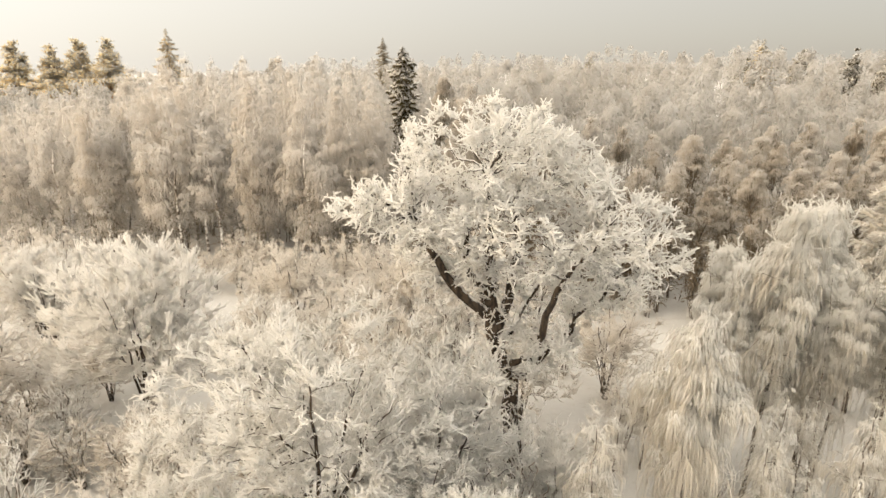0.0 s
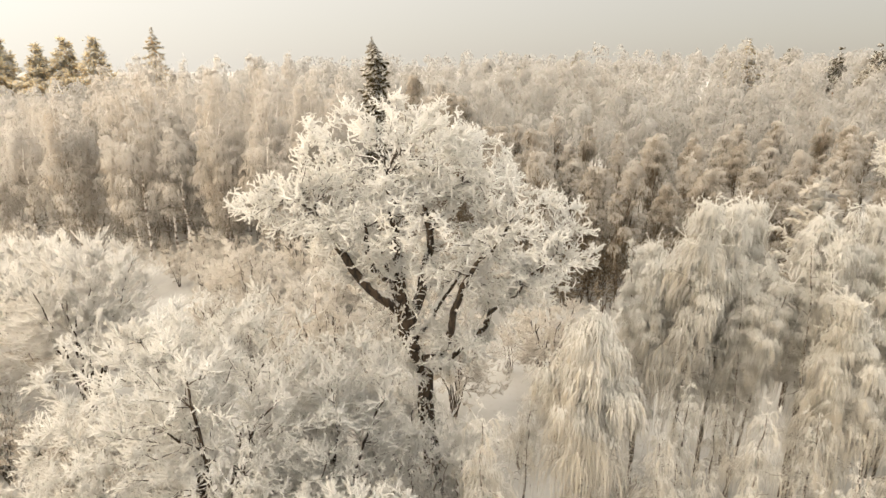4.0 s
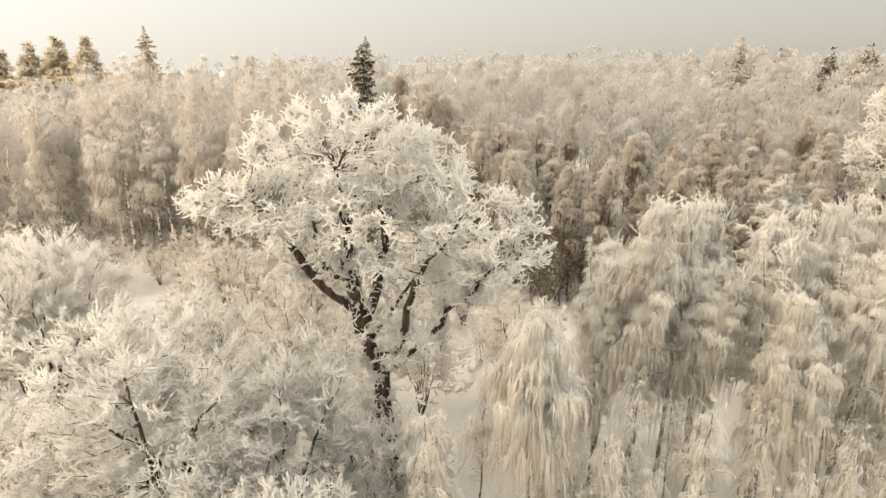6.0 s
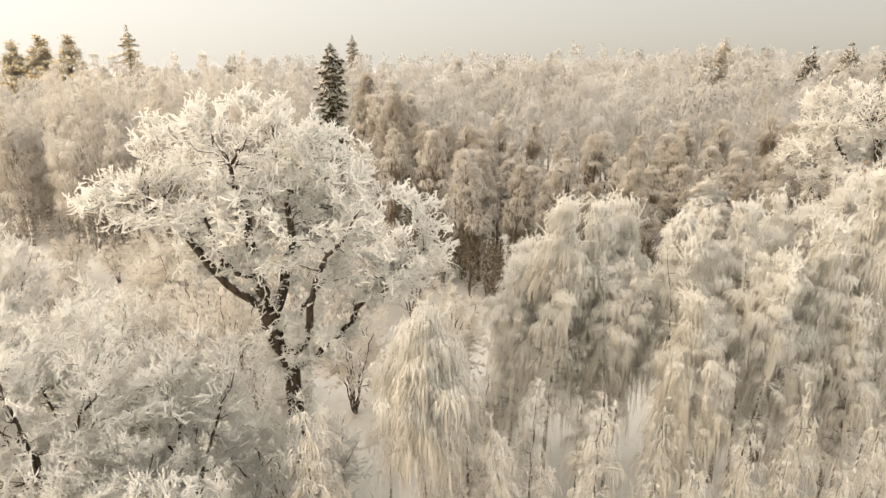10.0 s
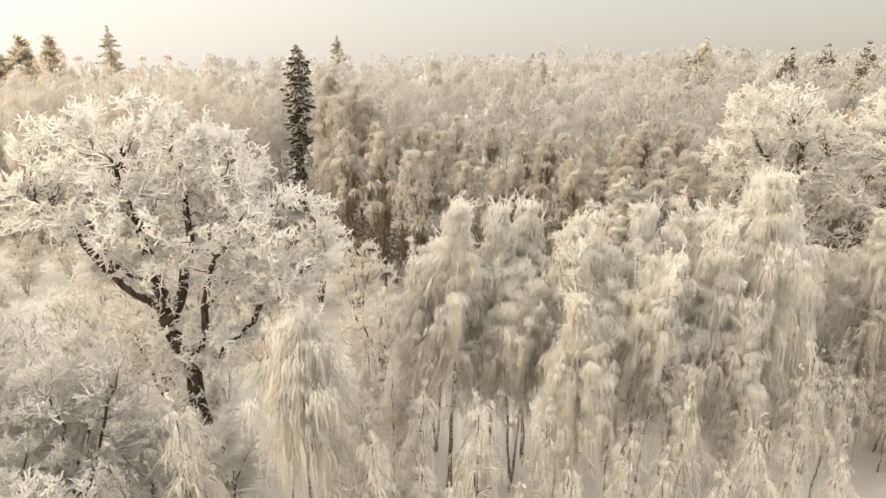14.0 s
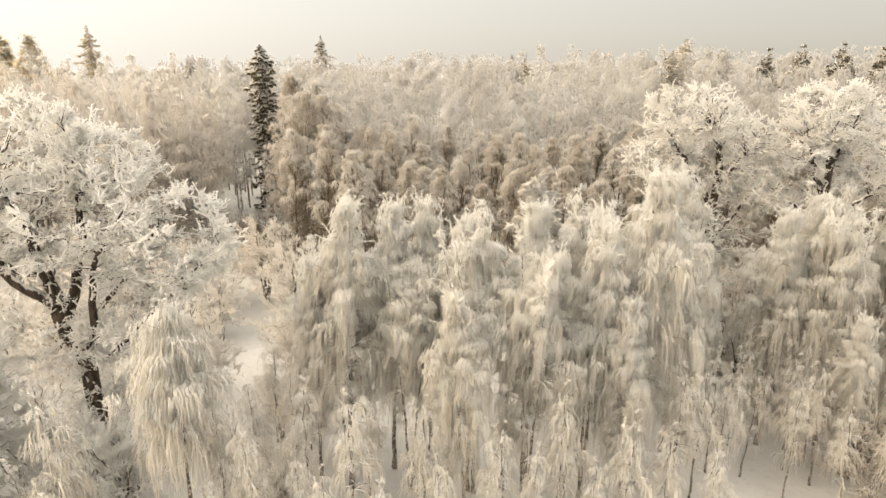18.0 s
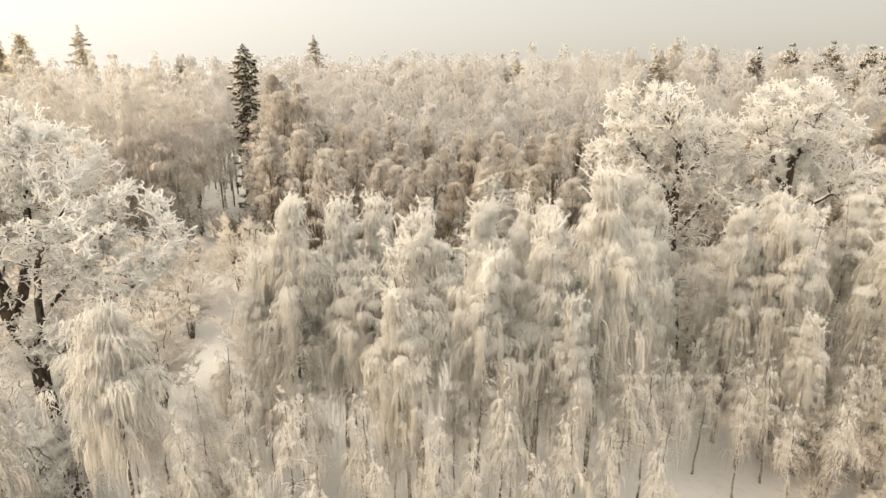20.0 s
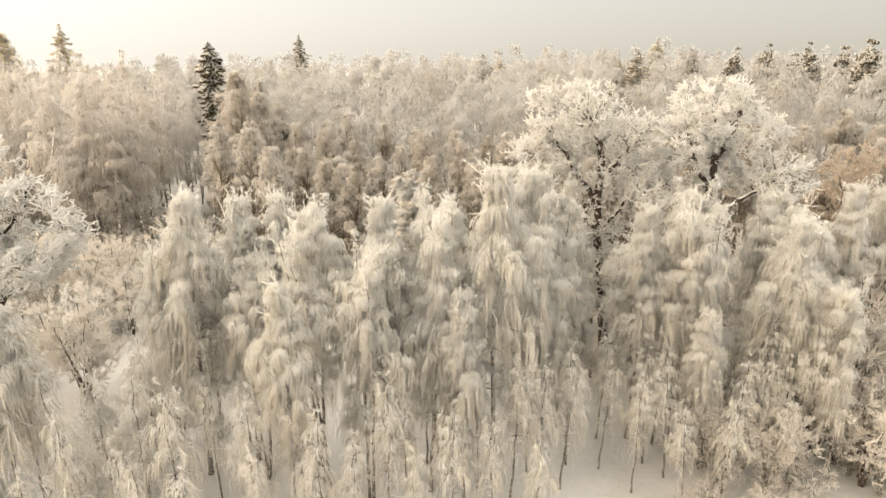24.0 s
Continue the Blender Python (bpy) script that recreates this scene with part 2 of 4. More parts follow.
class Geo:
    """Collects vertices and triangles."""

    def __init__(self):
        self.v, self.t, self.n, self.nor = [], [], 0, []

    def add(self, v, t, nor=None):
        self.v.append(np.asarray(v, float).reshape(-1, 3))
        if nor is not None:
            self.nor.append(np.asarray(nor, float).reshape(-1, 3))
        self.t.append(np.asarray(t, int).reshape(-1, 3) + self.n)
        self.n += len(self.v[-1])

    def tubes(self, P, R, sides=3, face=None, soft=0.75):
        """N tapered tubes of k points each, every one closed to a tip at its end. P: (N, k, 3), R: (N, k).
        face: (N, 3), the outward way of the rime cushion that each tube belongs to, towards which its shading leans."""
        P, R = np.asarray(P, float), np.asarray(R, float)
        N, k, _ = P.shape
        if N == 0:
            return
        T = np.gradient(P, axis=1)
        T /= np.linalg.norm(T, axis=2, keepdims=True) + 1e-9
        ref = np.where(np.abs(T[:, :1, 2:3]) < 0.8, [[[0.0, 0.0, 1.0]]], [[[1.0, 0.0, 0.0]]])
        U = np.cross(T, np.broadcast_to(ref, T.shape))
        U /= np.linalg.norm(U, axis=2, keepdims=True) + 1e-9
        V = np.cross(T, U)
        a = np.arange(sides) * 2 * np.pi / sides + (np.arange(N) * 2.4)[:, None]
        ca, sa = np.cos(a)[:, None, :, None], np.sin(a)[:, None, :, None]
        ring = P[:, :-1, None] + R[:, :-1, None, None] * (U[:, :-1, None] * ca + V[:, :-1, None] * sa)
        verts = np.concatenate([ring.reshape(N, (k - 1) * sides, 3), P[:, -1:]], axis=1)
        tri = []
        for j in range(k - 2):
            for s in range(sides):
                p, q = j * sides + s, j * sides + (s + 1) % sides
                tri += [(p, q, q + sides), (p, q + sides, p + sides)]
        for s in range(sides):
            tri.append(((k - 2) * sides + s, (k - 2) * sides + (s + 1) % sides, (k - 1) * sides))
        m = verts.shape[1]
        turn = (U[:, :-1, None] * ca + V[:, :-1, None] * sa).reshape(N, (k - 1) * sides, 3)
        nor = np.concatenate([turn, T[:, -1:]], axis=1)
        if face is not None:
            nor = nor * (1 - soft * 0.5) + unit(face)[:, None] * (soft * 0.5) + [0, 0, 0.2]
        self.add(verts, (np.array(tri)[None] + (np.arange(N) * m)[:, None, None]), unit(nor))

    def mesh(self, name, mat, smooth=False):
        v, t = np.concatenate(self.v), np.concatenate(self.t)
        me = bpy.data.meshes.new(name)
        me.vertices.add(len(v))
        me.vertices.foreach_set("co", v.astype(np.float32).ravel())
        me.loops.add(len(t) * 3)
        me.loops.foreach_set("vertex_index", t.astype(np.int32).ravel())
        me.polygons.add(len(t))
        me.polygons.foreach_set("loop_start", np.arange(len(t), dtype=np.int32) * 3)
        me.polygons.foreach_set("use_smooth", np.full(len(t), smooth))
        me.update(calc_edges=True)
        if smooth and sum(len(a) for a in self.nor) == len(v):
            way = me.attributes.new("custom_normal", "FLOAT_VECTOR", "POINT")
            way.data.foreach_set("vector", np.concatenate(self.nor).astype(np.float32).ravel())
            me.update()
        me.materials.append(mat)
        return me


def part(name, geo, mat, parent, label="", smooth=False, kind=""):
    ob = new(name, geo.mesh(name, mat, smooth))
    ob.parent = parent
    return tagged(ob, label, kind=kind)


def unit(v):
    v = np.asarray(v, float)
    return v / (np.linalg.norm(v, axis=-1, keepdims=True) + 1e-9)


def resample(pts, k):
    """k points evenly along a smooth line through pts (Catmull-Rom)."""
    p = np.asarray(pts, float)
    p = np.vstack([2 * p[0] - p[1], p, 2 * p[-1] - p[-2]])
    out = []
    for i in range(1, len(p) - 2):
        t = np.linspace(0, 1, 12, endpoint=False)[:, None]
        a, b, c, d = p[i - 1], p[i], p[i + 1], p[i + 2]
        out.append(0.5 * (2 * b + (c - a) * t + (2 * a - 5 * b + 4 * c - d) * t ** 2 + (3 * b - a - 3 * c + d) * t ** 3))
    out = np.vstack(out + [p[-2:-1]])
    s = np.concatenate([[0], np.cumsum(np.linalg.norm(np.diff(out, axis=0), axis=1))])
    q = np.linspace(0, s[-1], k)
    return np.stack([np.interp(q, s, out[:, i]) for i in range(3)], axis=1)


def wobble(rng, path, amount):
    n = rng.normal(0, amount, path.shape)
    n[0] = n[-1] = 0
    return path + n


def shell(rng, lobes, count, inner=0.35):
    """Random places in ellipsoids (x, y, z, rx, ry, rz), more of them near the skin."""
    lobes = np.asarray(lobes, float)
    w = (lobes[:, 3] * lobes[:, 4] * lobes[:, 5]) ** 0.67
    i = rng.choice(len(lobes), count, p=w / w.sum())
    d = unit(rng.normal(size=(count, 3)))
    r = rng.uniform(inner ** 2, 1, count) ** 0.5
    return lobes[i, :3] + d * r[:, None] * lobes[i, 3:6]


def ramify(rng, bones, radii, targets, k=6, lift=0.12, thin=0.55, pref=0.35, bend=0.05):
    """Branches that grow from the nearest wood to every target. Returns (N, k, 3) paths and (N, k) radii."""
    bones, radii = np.asarray(bones, float), np.asarray(radii, float)
    root = bones[0]
    order = np.argsort(np.linalg.norm(targets - root, axis=1))
    P, R = [], []
    for t in targets[order]:
        dv = t - bones
        d = np.linalg.norm(dv, axis=1)
        cost = d + pref * np.maximum(0, -dv[:, 2]) + 0.15 / (radii + 0.03)
        i = int(np.argmin(cost))
        a, L = bones[i], d[i]
        if L < 0.25:
            continue
        mid = (a + t) / 2 + np.array([0, 0, lift * L]) + rng.normal(0, 0.08 * L, 3)
        u = np.linspace(0, 1, k)[:, None]
        path = (1 - u) ** 2 * a + 2 * u * (1 - u) * mid + u ** 2 * t
        path = wobble(rng, path, bend * min(L, 2.0))
        r0 = min(radii[i] * thin, 0.018 + 0.016 * L)
        rr = np.linspace(r0, 0.012, k)
        P.append(path)
        R.append(rr)
        bones, radii = np.vstack([bones, path[2:]]), np.concatenate([radii, rr[2:]])
    return np.array(P), np.array(R)


def along(rng, P, count, lo=0.3, hi=1.0):
    """count random places on random paths of P: place, direction, path number."""
    N, k, _ = P.shape
    i = rng.integers(0, N, count)
    u = rng.uniform(lo, hi, count) * (k - 1)
    j = np.minimum(u.astype(int), k - 2)
    f = (u - j)[:, None]
    a, b = P[i, j], P[i, j + 1]
    return a + (b - a) * f, unit(b - a), i


def spikes(rng, base, way, length, radius):
    """Single straight spikes: (N, 2, 3) and (N, 2)."""
    P = np.stack([base, base + way * length[:, None]], axis=1)
    return P, np.stack([radius, np.zeros_like(radius)], axis=1)


def coral(rng, base, way, length, k, bend):
    """Bent fingers with a blunt end: (N, k, 3)."""
    u = np.append(np.linspace(0, 0.86, k - 1), 1.0)
    P = base[:, None] + way[:, None] * (length[:, None] * u)[:, :, None]
    P[:, 1:] += rng.normal(0, bend, (len(base), k - 1, 3))
    return P


def branch_parts(P, R, sides, mat, root, lead):
    """The thickest branches as parts of their own, the many thin ones joined."""
    order = np.argsort(-R[:, 0] * np.linalg.norm(P[:, -1] - P[:, 0], axis=1))
    for i in order[:lead]:
        g = Geo()
        g.tubes(P[i:i + 1], R[i:i + 1], sides + 1)
        part("branch", g, mat, root, smooth=True)
    g = Geo()
    g.tubes(P[order[lead:]], R[order[lead:]], sides)
    part("branchwork", g, mat, root, kind="stuff")


def ground_z(x, y):
    """Height of the snow: level clearing, gentle rise below the far woods."""
    x, y = np.asarray(x, float), np.asarray(y, float)
    rise = np.clip((y - 85) / 110, 0, 1) * (4.6 * np.clip((x + 100) / 50, 0.15, 1) + 4.3 * np.clip((x + 70) / 200, 0, 1))
    roll = 0.22 * np.sin(x * 0.21 + 1.3) * np.sin(y * 0.17) + 0.15 * np.sin(x * 0.53 + y * 0.31) + 0.1 * np.sin(x * 0.9 - y * 0.7)
    return rise + roll


# ---------------------------------------------------------------- ground
def build_ground():
    xs = np.concatenate([[-2500, -1200, -600, -350], np.arange(-220, 261, 3.0), [400, 700, 1300, 2600]])
    ys = np.concatenate([[-2500, -1000, -400, -150], np.arange(-60, 321, 3.0), [450, 800, 1500, 3000]])
    X, Y = np.meshgrid(xs, ys)
    Z = ground_z(X, Y)
    nx, ny = len(xs), len(ys)
    idx = np.arange(nx * ny).reshape(ny, nx)
    a, b, c, d = idx[:-1, :-1].ravel(), idx[:-1, 1:].ravel(), idx[1:, 1:].ravel(), idx[1:, :-1].ravel()
    g = Geo()
    g.add(np.stack([X.ravel(), Y.ravel(), Z.ravel()], axis=1), np.concatenate([np.stack([a, b, c], 1), np.stack([a, c, d], 1)]))
    ob = new("ground", g.mesh("ground", SNOW, True))
    tagged(ob, "snow-covered forest clearing with faint stalks and hollows", "ground", kind="structure")


build_ground()

# ---------------------------------------------------------------- oaks


def oak_tree(name, label, trunk, trunk_r, limbs, lobes, seed, targets, twigs, sprays, trunk_shoots=400, group="old oaks"):
    """A spreading oak thick with rime. Places are in world metres; the foot of the trunk is the thing's origin."""
    rng = np.random.default_rng(seed)
    foot = np.array(trunk[0], float)
    root = new(name)
    root.location = foot
    tagged(root, label, "tree", group)
    tp = wobble(rng, resample(np.array(trunk) - foot, 16), 0.05)
    tr = np.interp(np.linspace(0, 1, 16), [0, 0.04, 0.12, 1], [trunk_r * 1.35, trunk_r * 1.12, trunk_r, trunk_r * 0.6])
    g = Geo()
    g.tubes(tp[None], tr[None], 9)
    part("trunk", g, BARK_OAK, root, smooth=True)
    bones, radii = [tp[8:]], [tr[8:]]
    for path, r0 in limbs:
        lp = wobble(rng, resample(np.array(path) - foot, 14), 0.09)
        lr = 0.04 + (r0 * 1.35 - 0.04) * np.linspace(1, 0, 14) ** 0.9
        g = Geo()
        g.tubes(lp[None], lr[None], 7)
        part("limb", g, BARK_OAK, root, smooth=True)
        bones.append(lp)
        radii.append(lr)
    bones, radii = np.vstack(bones), np.concatenate(radii)
    lob = np.array(lobes, float)
    lob[:, :3] -= foot
    tg = shell(rng, lob, targets, 0.66)
    P, R = ramify(rng, bones, radii, tg, 7, 0.1)
    branch_parts(P, R * 1.1, 4, BARK_RIMED, root, 40)
    def outward(q):
        """Away from the middle of the nearest lobe."""
        i = np.argmin((((q[:, None] - lob[None, :, :3]) / lob[None, :, 3:6]) ** 2).sum(axis=2), axis=1)
        return unit((q - lob[i, :3]) / lob[i, 3:6])

    g = Geo()
    # blunt, bent fingers of rime, with stubby knobs all along them
    b, d, _ = along(rng, P, twigs, 0.4)
    out = outward(b)
    way = unit(d * 0.5 + out * 0.35 + unit(rng.normal(size=b.shape)) * 0.8 + [0, 0, 0.16])
    L = rng.uniform(0.25, 0.8, twigs)
    TP = coral(rng, b, way, L, 4, 0.08)
    g.tubes(TP, rng.uniform(0.75, 1.35, (twigs, 1)) * [[0.028, 0.04, 0.035, 0.0]], 4, out, 0.4)
    b, d, i = along(rng, TP, sprays, 0.15)
    way = unit(d * 0.8 + unit(rng.normal(size=b.shape)) * 0.85 + [0, 0, 0.12])
    g.tubes(coral(rng, b, way, rng.uniform(0.09, 0.27, sprays), 3, 0.03), rng.uniform(0.7, 1.3, (sprays, 1)) * [[0.028, 0.029, 0.0]], 3, out[i], 0.45)
    # rime along the branches themselves
    b, d, _ = along(rng, P, sprays // 4, 0.12)
    way = unit(d * 0.5 + unit(rng.normal(size=b.shape)) * 0.8 + [0, 0, 0.45])
    g.tubes(coral(rng, b, way, rng.uniform(0.12, 0.34, len(b)), 3, 0.03), rng.uniform(0.8, 1.4, (len(b), 1)) * [[0.036, 0.038, 0.0]], 3, outward(b), 0.35)
    # rimed shoots along the trunk and the main limbs
    k = int(trunk_shoots)
    wood = np.vstack([bones] + [tp[1:12]] * 3 + [tp[1:9]] * 4)
    i = rng.integers(0, len(wood), k)
    b = wood[i] + rng.normal(0, 0.2, (k, 3))
    w = unit(rng.normal(size=(k, 3)) + [0, 0, 0.15])
    TP = coral(rng, b, w, rng.uniform(0.3, 1.0, k), 4, 0.1)
    g.tubes(TP, np.broadcast_to([0.03, 0.042, 0.038, 0.0], (k, 4)), 4)
    b, d, _ = along(rng, TP, k * 4, 0.15)
    g.tubes(coral(rng, b, unit(d + unit(rng.normal(size=b.shape))), rng.uniform(0.1, 0.34, k * 4), 3, 0.03), np.broadcast_to([0.032, 0.034, 0.0], (k * 4, 3)), 3)
    part("crown", g, RIME_OAK, root, "white twigs thick with hoarfrost", True, "stuff")
    return root


Y0 = 29.0
oak_tree("oak_tree", "large spreading oak with dark forked trunk, crown white with hoarfrost",
         [(4.3, Y0, -0.2), (4.25, Y0, 0.9), (4.1, Y0, 3.0), (3.83, Y0, 6.3), (3.72, Y0, 8.6), (3.1, Y0, 10.0), (2.6, Y0, 11.5), (2.45, Y0, 12.9)], 0.56,
         [([(2.5, 29, 12.3), (0.92, 28.6, 13.83), (-0.52, 28, 16.17), (-1.19, 27.5, 18.04), (-2.6, 27.3, 18.9), (-3.6, 27, 18.9)], 0.24),
          ([(2.5, 29, 12.2), (2.49, 28.8, 14.3), (2.36, 28.3, 16.5), (2.02, 27.6, 19.2), (2.15, 27.4, 20.4), (2.7, 27.7, 21.4)], 0.28),
          ([(2.49, 28.8, 14.0), (1.28, 27.5, 15.35), (1.1, 26.5, 17.0), (1.14, 26, 18.8)], 0.15),
          ([(2.8, 29.1, 11.2), (3.61, 29.6, 14.0), (3.97, 30.2, 16.4), (3.86, 30.8, 18.3), (5.0, 31.2, 18.65), (6.4, 31.6, 19.2)], 0.25),
          ([(3.86, 30.8, 18.2), (2.97, 31.3, 20.3), (2.86, 31.8, 21.8)], 0.13),
          ([(3.3, 29, 9.6), (4.6, 28.3, 10.6), (5.5, 27.7, 13.6), (6.05, 27.2, 15.3), (7.27, 27, 16.7), (8.43, 27, 18.6)], 0.2),
          ([(3.6, 29, 8.8), (5.6, 29.5, 9.9), (7.45, 30.2, 12.0), (9.44, 30.8, 13.6), (11.6, 31.3, 15.5)], 0.19),
          ([(2.45, 29.2, 12.8), (1.2, 30.8, 15.5), (-0.6, 32, 18.0), (-1.5, 32.5, 19.5)], 0.18),
          ([(3.0, 29.2, 10.4), (5.4, 31.5, 13.5), (7.2, 32.8, 16.5), (8.2, 33, 18.2)], 0.18)],
         [(-1.6, 27.5, 18.6, 3.9, 3.4, 1.6), (2.1, 28.6, 21.3, 4.6, 4.4, 2.5), (5.6, 30.3, 20.0, 3.1, 3.6, 2.0), (9.3, 29.6, 16.0, 3.6, 3.6, 2.9),
          (3.7, 28.6, 17.4, 4.8, 4.6, 2.6), (-0.3, 30.6, 15.0, 3.0, 2.4, 1.8), (6.4, 31.6, 13.4, 3.6, 2.6, 1.9), (3.4, 28.4, 10.4, 2.2, 1.6, 1.6), (5.6, 28.6, 10.6, 2.2, 1.8, 1.5), (8.6, 30.5, 13.4, 2.6, 2.4, 1.4)],
         11, 640, 7400, 21000, 820)

oak_tree("oak_tree", "tall frosted oak with a dark straight trunk beside birches",
         [(46.2, 44.4, -0.2), (45.6, 44.2, 5.4), (44.9, 44, 9.8), (44.4, 43.8, 14.0), (44.3, 43.8, 18.4), (43.4, 43.8, 20.5)], 0.4,
         [([(44.45, 43.8, 14.0), (42.36, 43.6, 17.5), (40.9, 43.4, 19.4), (39.6, 43, 20.9)], 0.2),
          ([(44.3, 43.8, 16.5), (46.2, 44.2, 18.6), (47.8, 44.4, 20.6)], 0.18),
          ([(44.6, 43.9, 12.0), (45.9, 43.6, 14.2), (47.4, 43.4, 16.6)], 0.13),
          ([(44.6, 43.9, 12.5), (42.4, 45.0, 14.4), (40.4, 45.5, 15.8)], 0.17),
          ([(45.2, 44, 8.0), (43.6, 43.2, 8.9), (42.2, 42.8, 9.2)], 0.1),
          ([(45.5, 44, 6.0), (44.2, 43.2, 6.2), (43.2, 42.9, 5.4)], 0.08)],
         [(42.4, 44.6, 21.4, 4.0, 3.2, 2.7), (40.2, 44.4, 18.4, 3.0, 3.0, 2.2), (46.8, 45.4, 19.6, 3.2, 2.8, 2.4), (44.8, 44.6, 16.6, 4.4, 2.2, 2.4), (45.6, 43.4, 9.2, 1.6, 1.0, 1.3),
          (48.2, 44.4, 15.6, 2.6, 2.6, 1.8), (41.9, 44.2, 11.8, 2.0, 1.8, 1.6), (46.9, 44.4, 11.6, 1.6, 1.6, 1.4), (43.2, 44.4, 7.6, 1.8, 1.4, 1.3)],
         12, 480, 4600, 12500, 900)

oak_tree("oak_tree", "frosted oak with a short dark upper trunk and broad white crown",
         [(53.8, 45, -0.2), (53.6, 45, 6), (53.4, 45, 12), (53.4, 45, 16), (53.5, 45, 19.5)], 0.42,
         [([(53.4, 45, 15), (51.8, 44.6, 18.2), (50.4, 44.4, 20.8)], 0.18),
          ([(53.5, 45, 17.5), (54.6, 45.2, 20.0), (55.6, 45.4, 22.2)], 0.16),
          ([(53.4, 45, 12.5), (56.0, 44.6, 15.2), (58.6, 44.4, 17.0)], 0.18),
          ([(53.4, 45, 13), (51.2, 46.4, 15.0), (49.6, 47, 16.4)], 0.16)],
         [(52.6, 45, 21.8, 3.4, 3.4, 2.5), (50.8, 45, 19.0, 2.6, 3.0, 2.2), (56.0, 46, 19.6, 3.2, 3.0, 2.4), (58.6, 45.6, 16.4, 3.0, 3.0, 2.0), (53.6, 47.2, 16.6, 3.8, 2.6, 2.2),
          (51.4, 46.0, 12.6, 2.2, 2.0, 1.8)],
         13, 420, 4200, 11500)

# ---------------------------------------------------------------- birches of the near row


def birch_tree(seed, h, lobes, branch_n=215, strand_n=1700, spray_n=19000, stems=1, droop=1.0, width=1.0, horns=18):
    """A weeping birch, foot at the origin: slim trunk, arching branches, plumes of short drooping twigs white with rime."""
    rng = np.random.default_rng(seed)
    root = new("birch_tree")
    bones, radii = [], []
    for s in range(stems):
        a = rng.uniform(0, 6.28)
        lean = np.array([math.cos(a), math.sin(a)]) * (0.04 if stems == 1 else 0.1) * h
        line = np.array([(0.25 * s, 0.1 * s, -0.3), (lean[0] * 0.25 + 0.25 * s, lean[1] * 0.25, h * 0.33), (lean[0] * 0.6 + 0.25 * s, lean[1] * 0.6, h * 0.66), (lean[0], lean[1], h * (0.98 - 0.06 * s))])
        tp = wobble(rng, resample(line, 16), 0.035)
        tr = np.linspace(0.0085 * h * (1 if stems == 1 else 0.75), 0.02, 16)
        tr[0] *= 1.4
        g = Geo()
        g.tubes(tp[None], tr[None], 7)
        part("trunk", g, BARK_BIRCH, root, smooth=True)
        bones.append(tp[4:])
        radii.append(tr[4:])
    bones, radii = np.vstack(bones), np.concatenate(radii)
    tg = shell(rng, np.array(lobes, float), branch_n, 0.3)
    P, R = ramify(rng, bones, radii, tg, 5, 0.28, 0.5, -0.25, 0.05)
    branch_parts(P, R * 0.85, 3, BARK_BIRCH, root, 8)
    def outward(q):
        """Away from the stem, and up towards the top."""
        z = np.clip(q[:, 2] / h, 0, 1)
        return unit(unit(np.column_stack([q[:, 0], q[:, 1], np.zeros(len(q))])) + np.column_stack([np.zeros((len(q), 2)), 0.15 + 1.1 * np.clip(z - 0.6, 0, 1) * 2]))

    # plumes: small umbrellas of drooping rimed twigs along every branch, crowded towards the top
    high = P[P[:, -1, 2] > 0.6 * h]
    some = P[P[:, -1, 2] > (0.3 if horns > 1 else 0.5) * h]
    m = spray_n // 48
    c, cd, _ = along(rng, np.concatenate([some] * 2 + [high] * 5), m, 0.35)
    i = np.repeat(np.arange(m), 46)
    n = len(i)
    size = (rng.uniform(0.28, 0.68, m) * np.where(c[:, 2] > 0.62 * h, 1.0, 0.66))[i]
    ct, ph = rng.uniform(-0.3, 1.0, n), rng.uniform(0, 6.28, n)
    st = np.sqrt(1 - ct * ct)
    d = np.stack([st * np.cos(ph), st * np.sin(ph), ct * 0.8], 1)
    b = c[i] + d * size[:, None] * rng.uniform(0.35, 1.0, (n, 1))
    w = unit(np.stack([np.cos(ph), np.sin(ph), -0.6 - 1.2 * st], 1) * [0.5, 0.5, 1] + rng.normal(0, 0.28, (n, 3)) + cd[i] * 0.3)
    P2, R2 = spikes(rng, b, w, rng.uniform(0.5, 1.15, n) * np.maximum(size, 0.3), rng.uniform(0.014, 0.027, n) * width)
    g = Geo()
    g.tubes(P2, R2, 3, d * 0.55 + outward(b) * 0.8, 0.85)
    # rime that hides the upper stem
    m = spray_n // 14
    i = rng.integers(0, len(bones) - 1, m)
    b = bones[i] + (bones[i + 1] - bones[i]) * rng.uniform(0, 1, (m, 1)) * (np.linalg.norm(bones[i + 1] - bones[i], axis=1) < 0.12 * h)[:, None]
    b = b[b[:, 2] > 0.46 * h]
    w = unit(rng.normal(size=b.shape) + [0, 0, -0.3])
    P2, R2 = spikes(rng, b + rng.normal(0, 0.09, b.shape), w, rng.uniform(0.15, 0.5, len(b)), rng.uniform(0.02, 0.04, len(b)))
    g.tubes(P2, R2, 3, outward(b) + w * 0.4, 0.8)
    # crooked feathery leaders on top, like small horns
    tips = P[np.argsort(-P[:, -1, 2])[:horns], -1]
    top = np.vstack([bones[-2:].repeat(7 if horns > 4 else 1, axis=0), tips.repeat(2, axis=0)])
    m = len(top)
    w = unit(rng.normal(0, 0.45, (m, 3)) + [0, 0, 0.8])
    HP = coral(rng, top + rng.normal(0, 0.12, (m, 3)), w, rng.uniform(0.4, 1.25, m) * min(1.0, h / 18 + 0.05 * (horns > 1)), 4, 0.08)
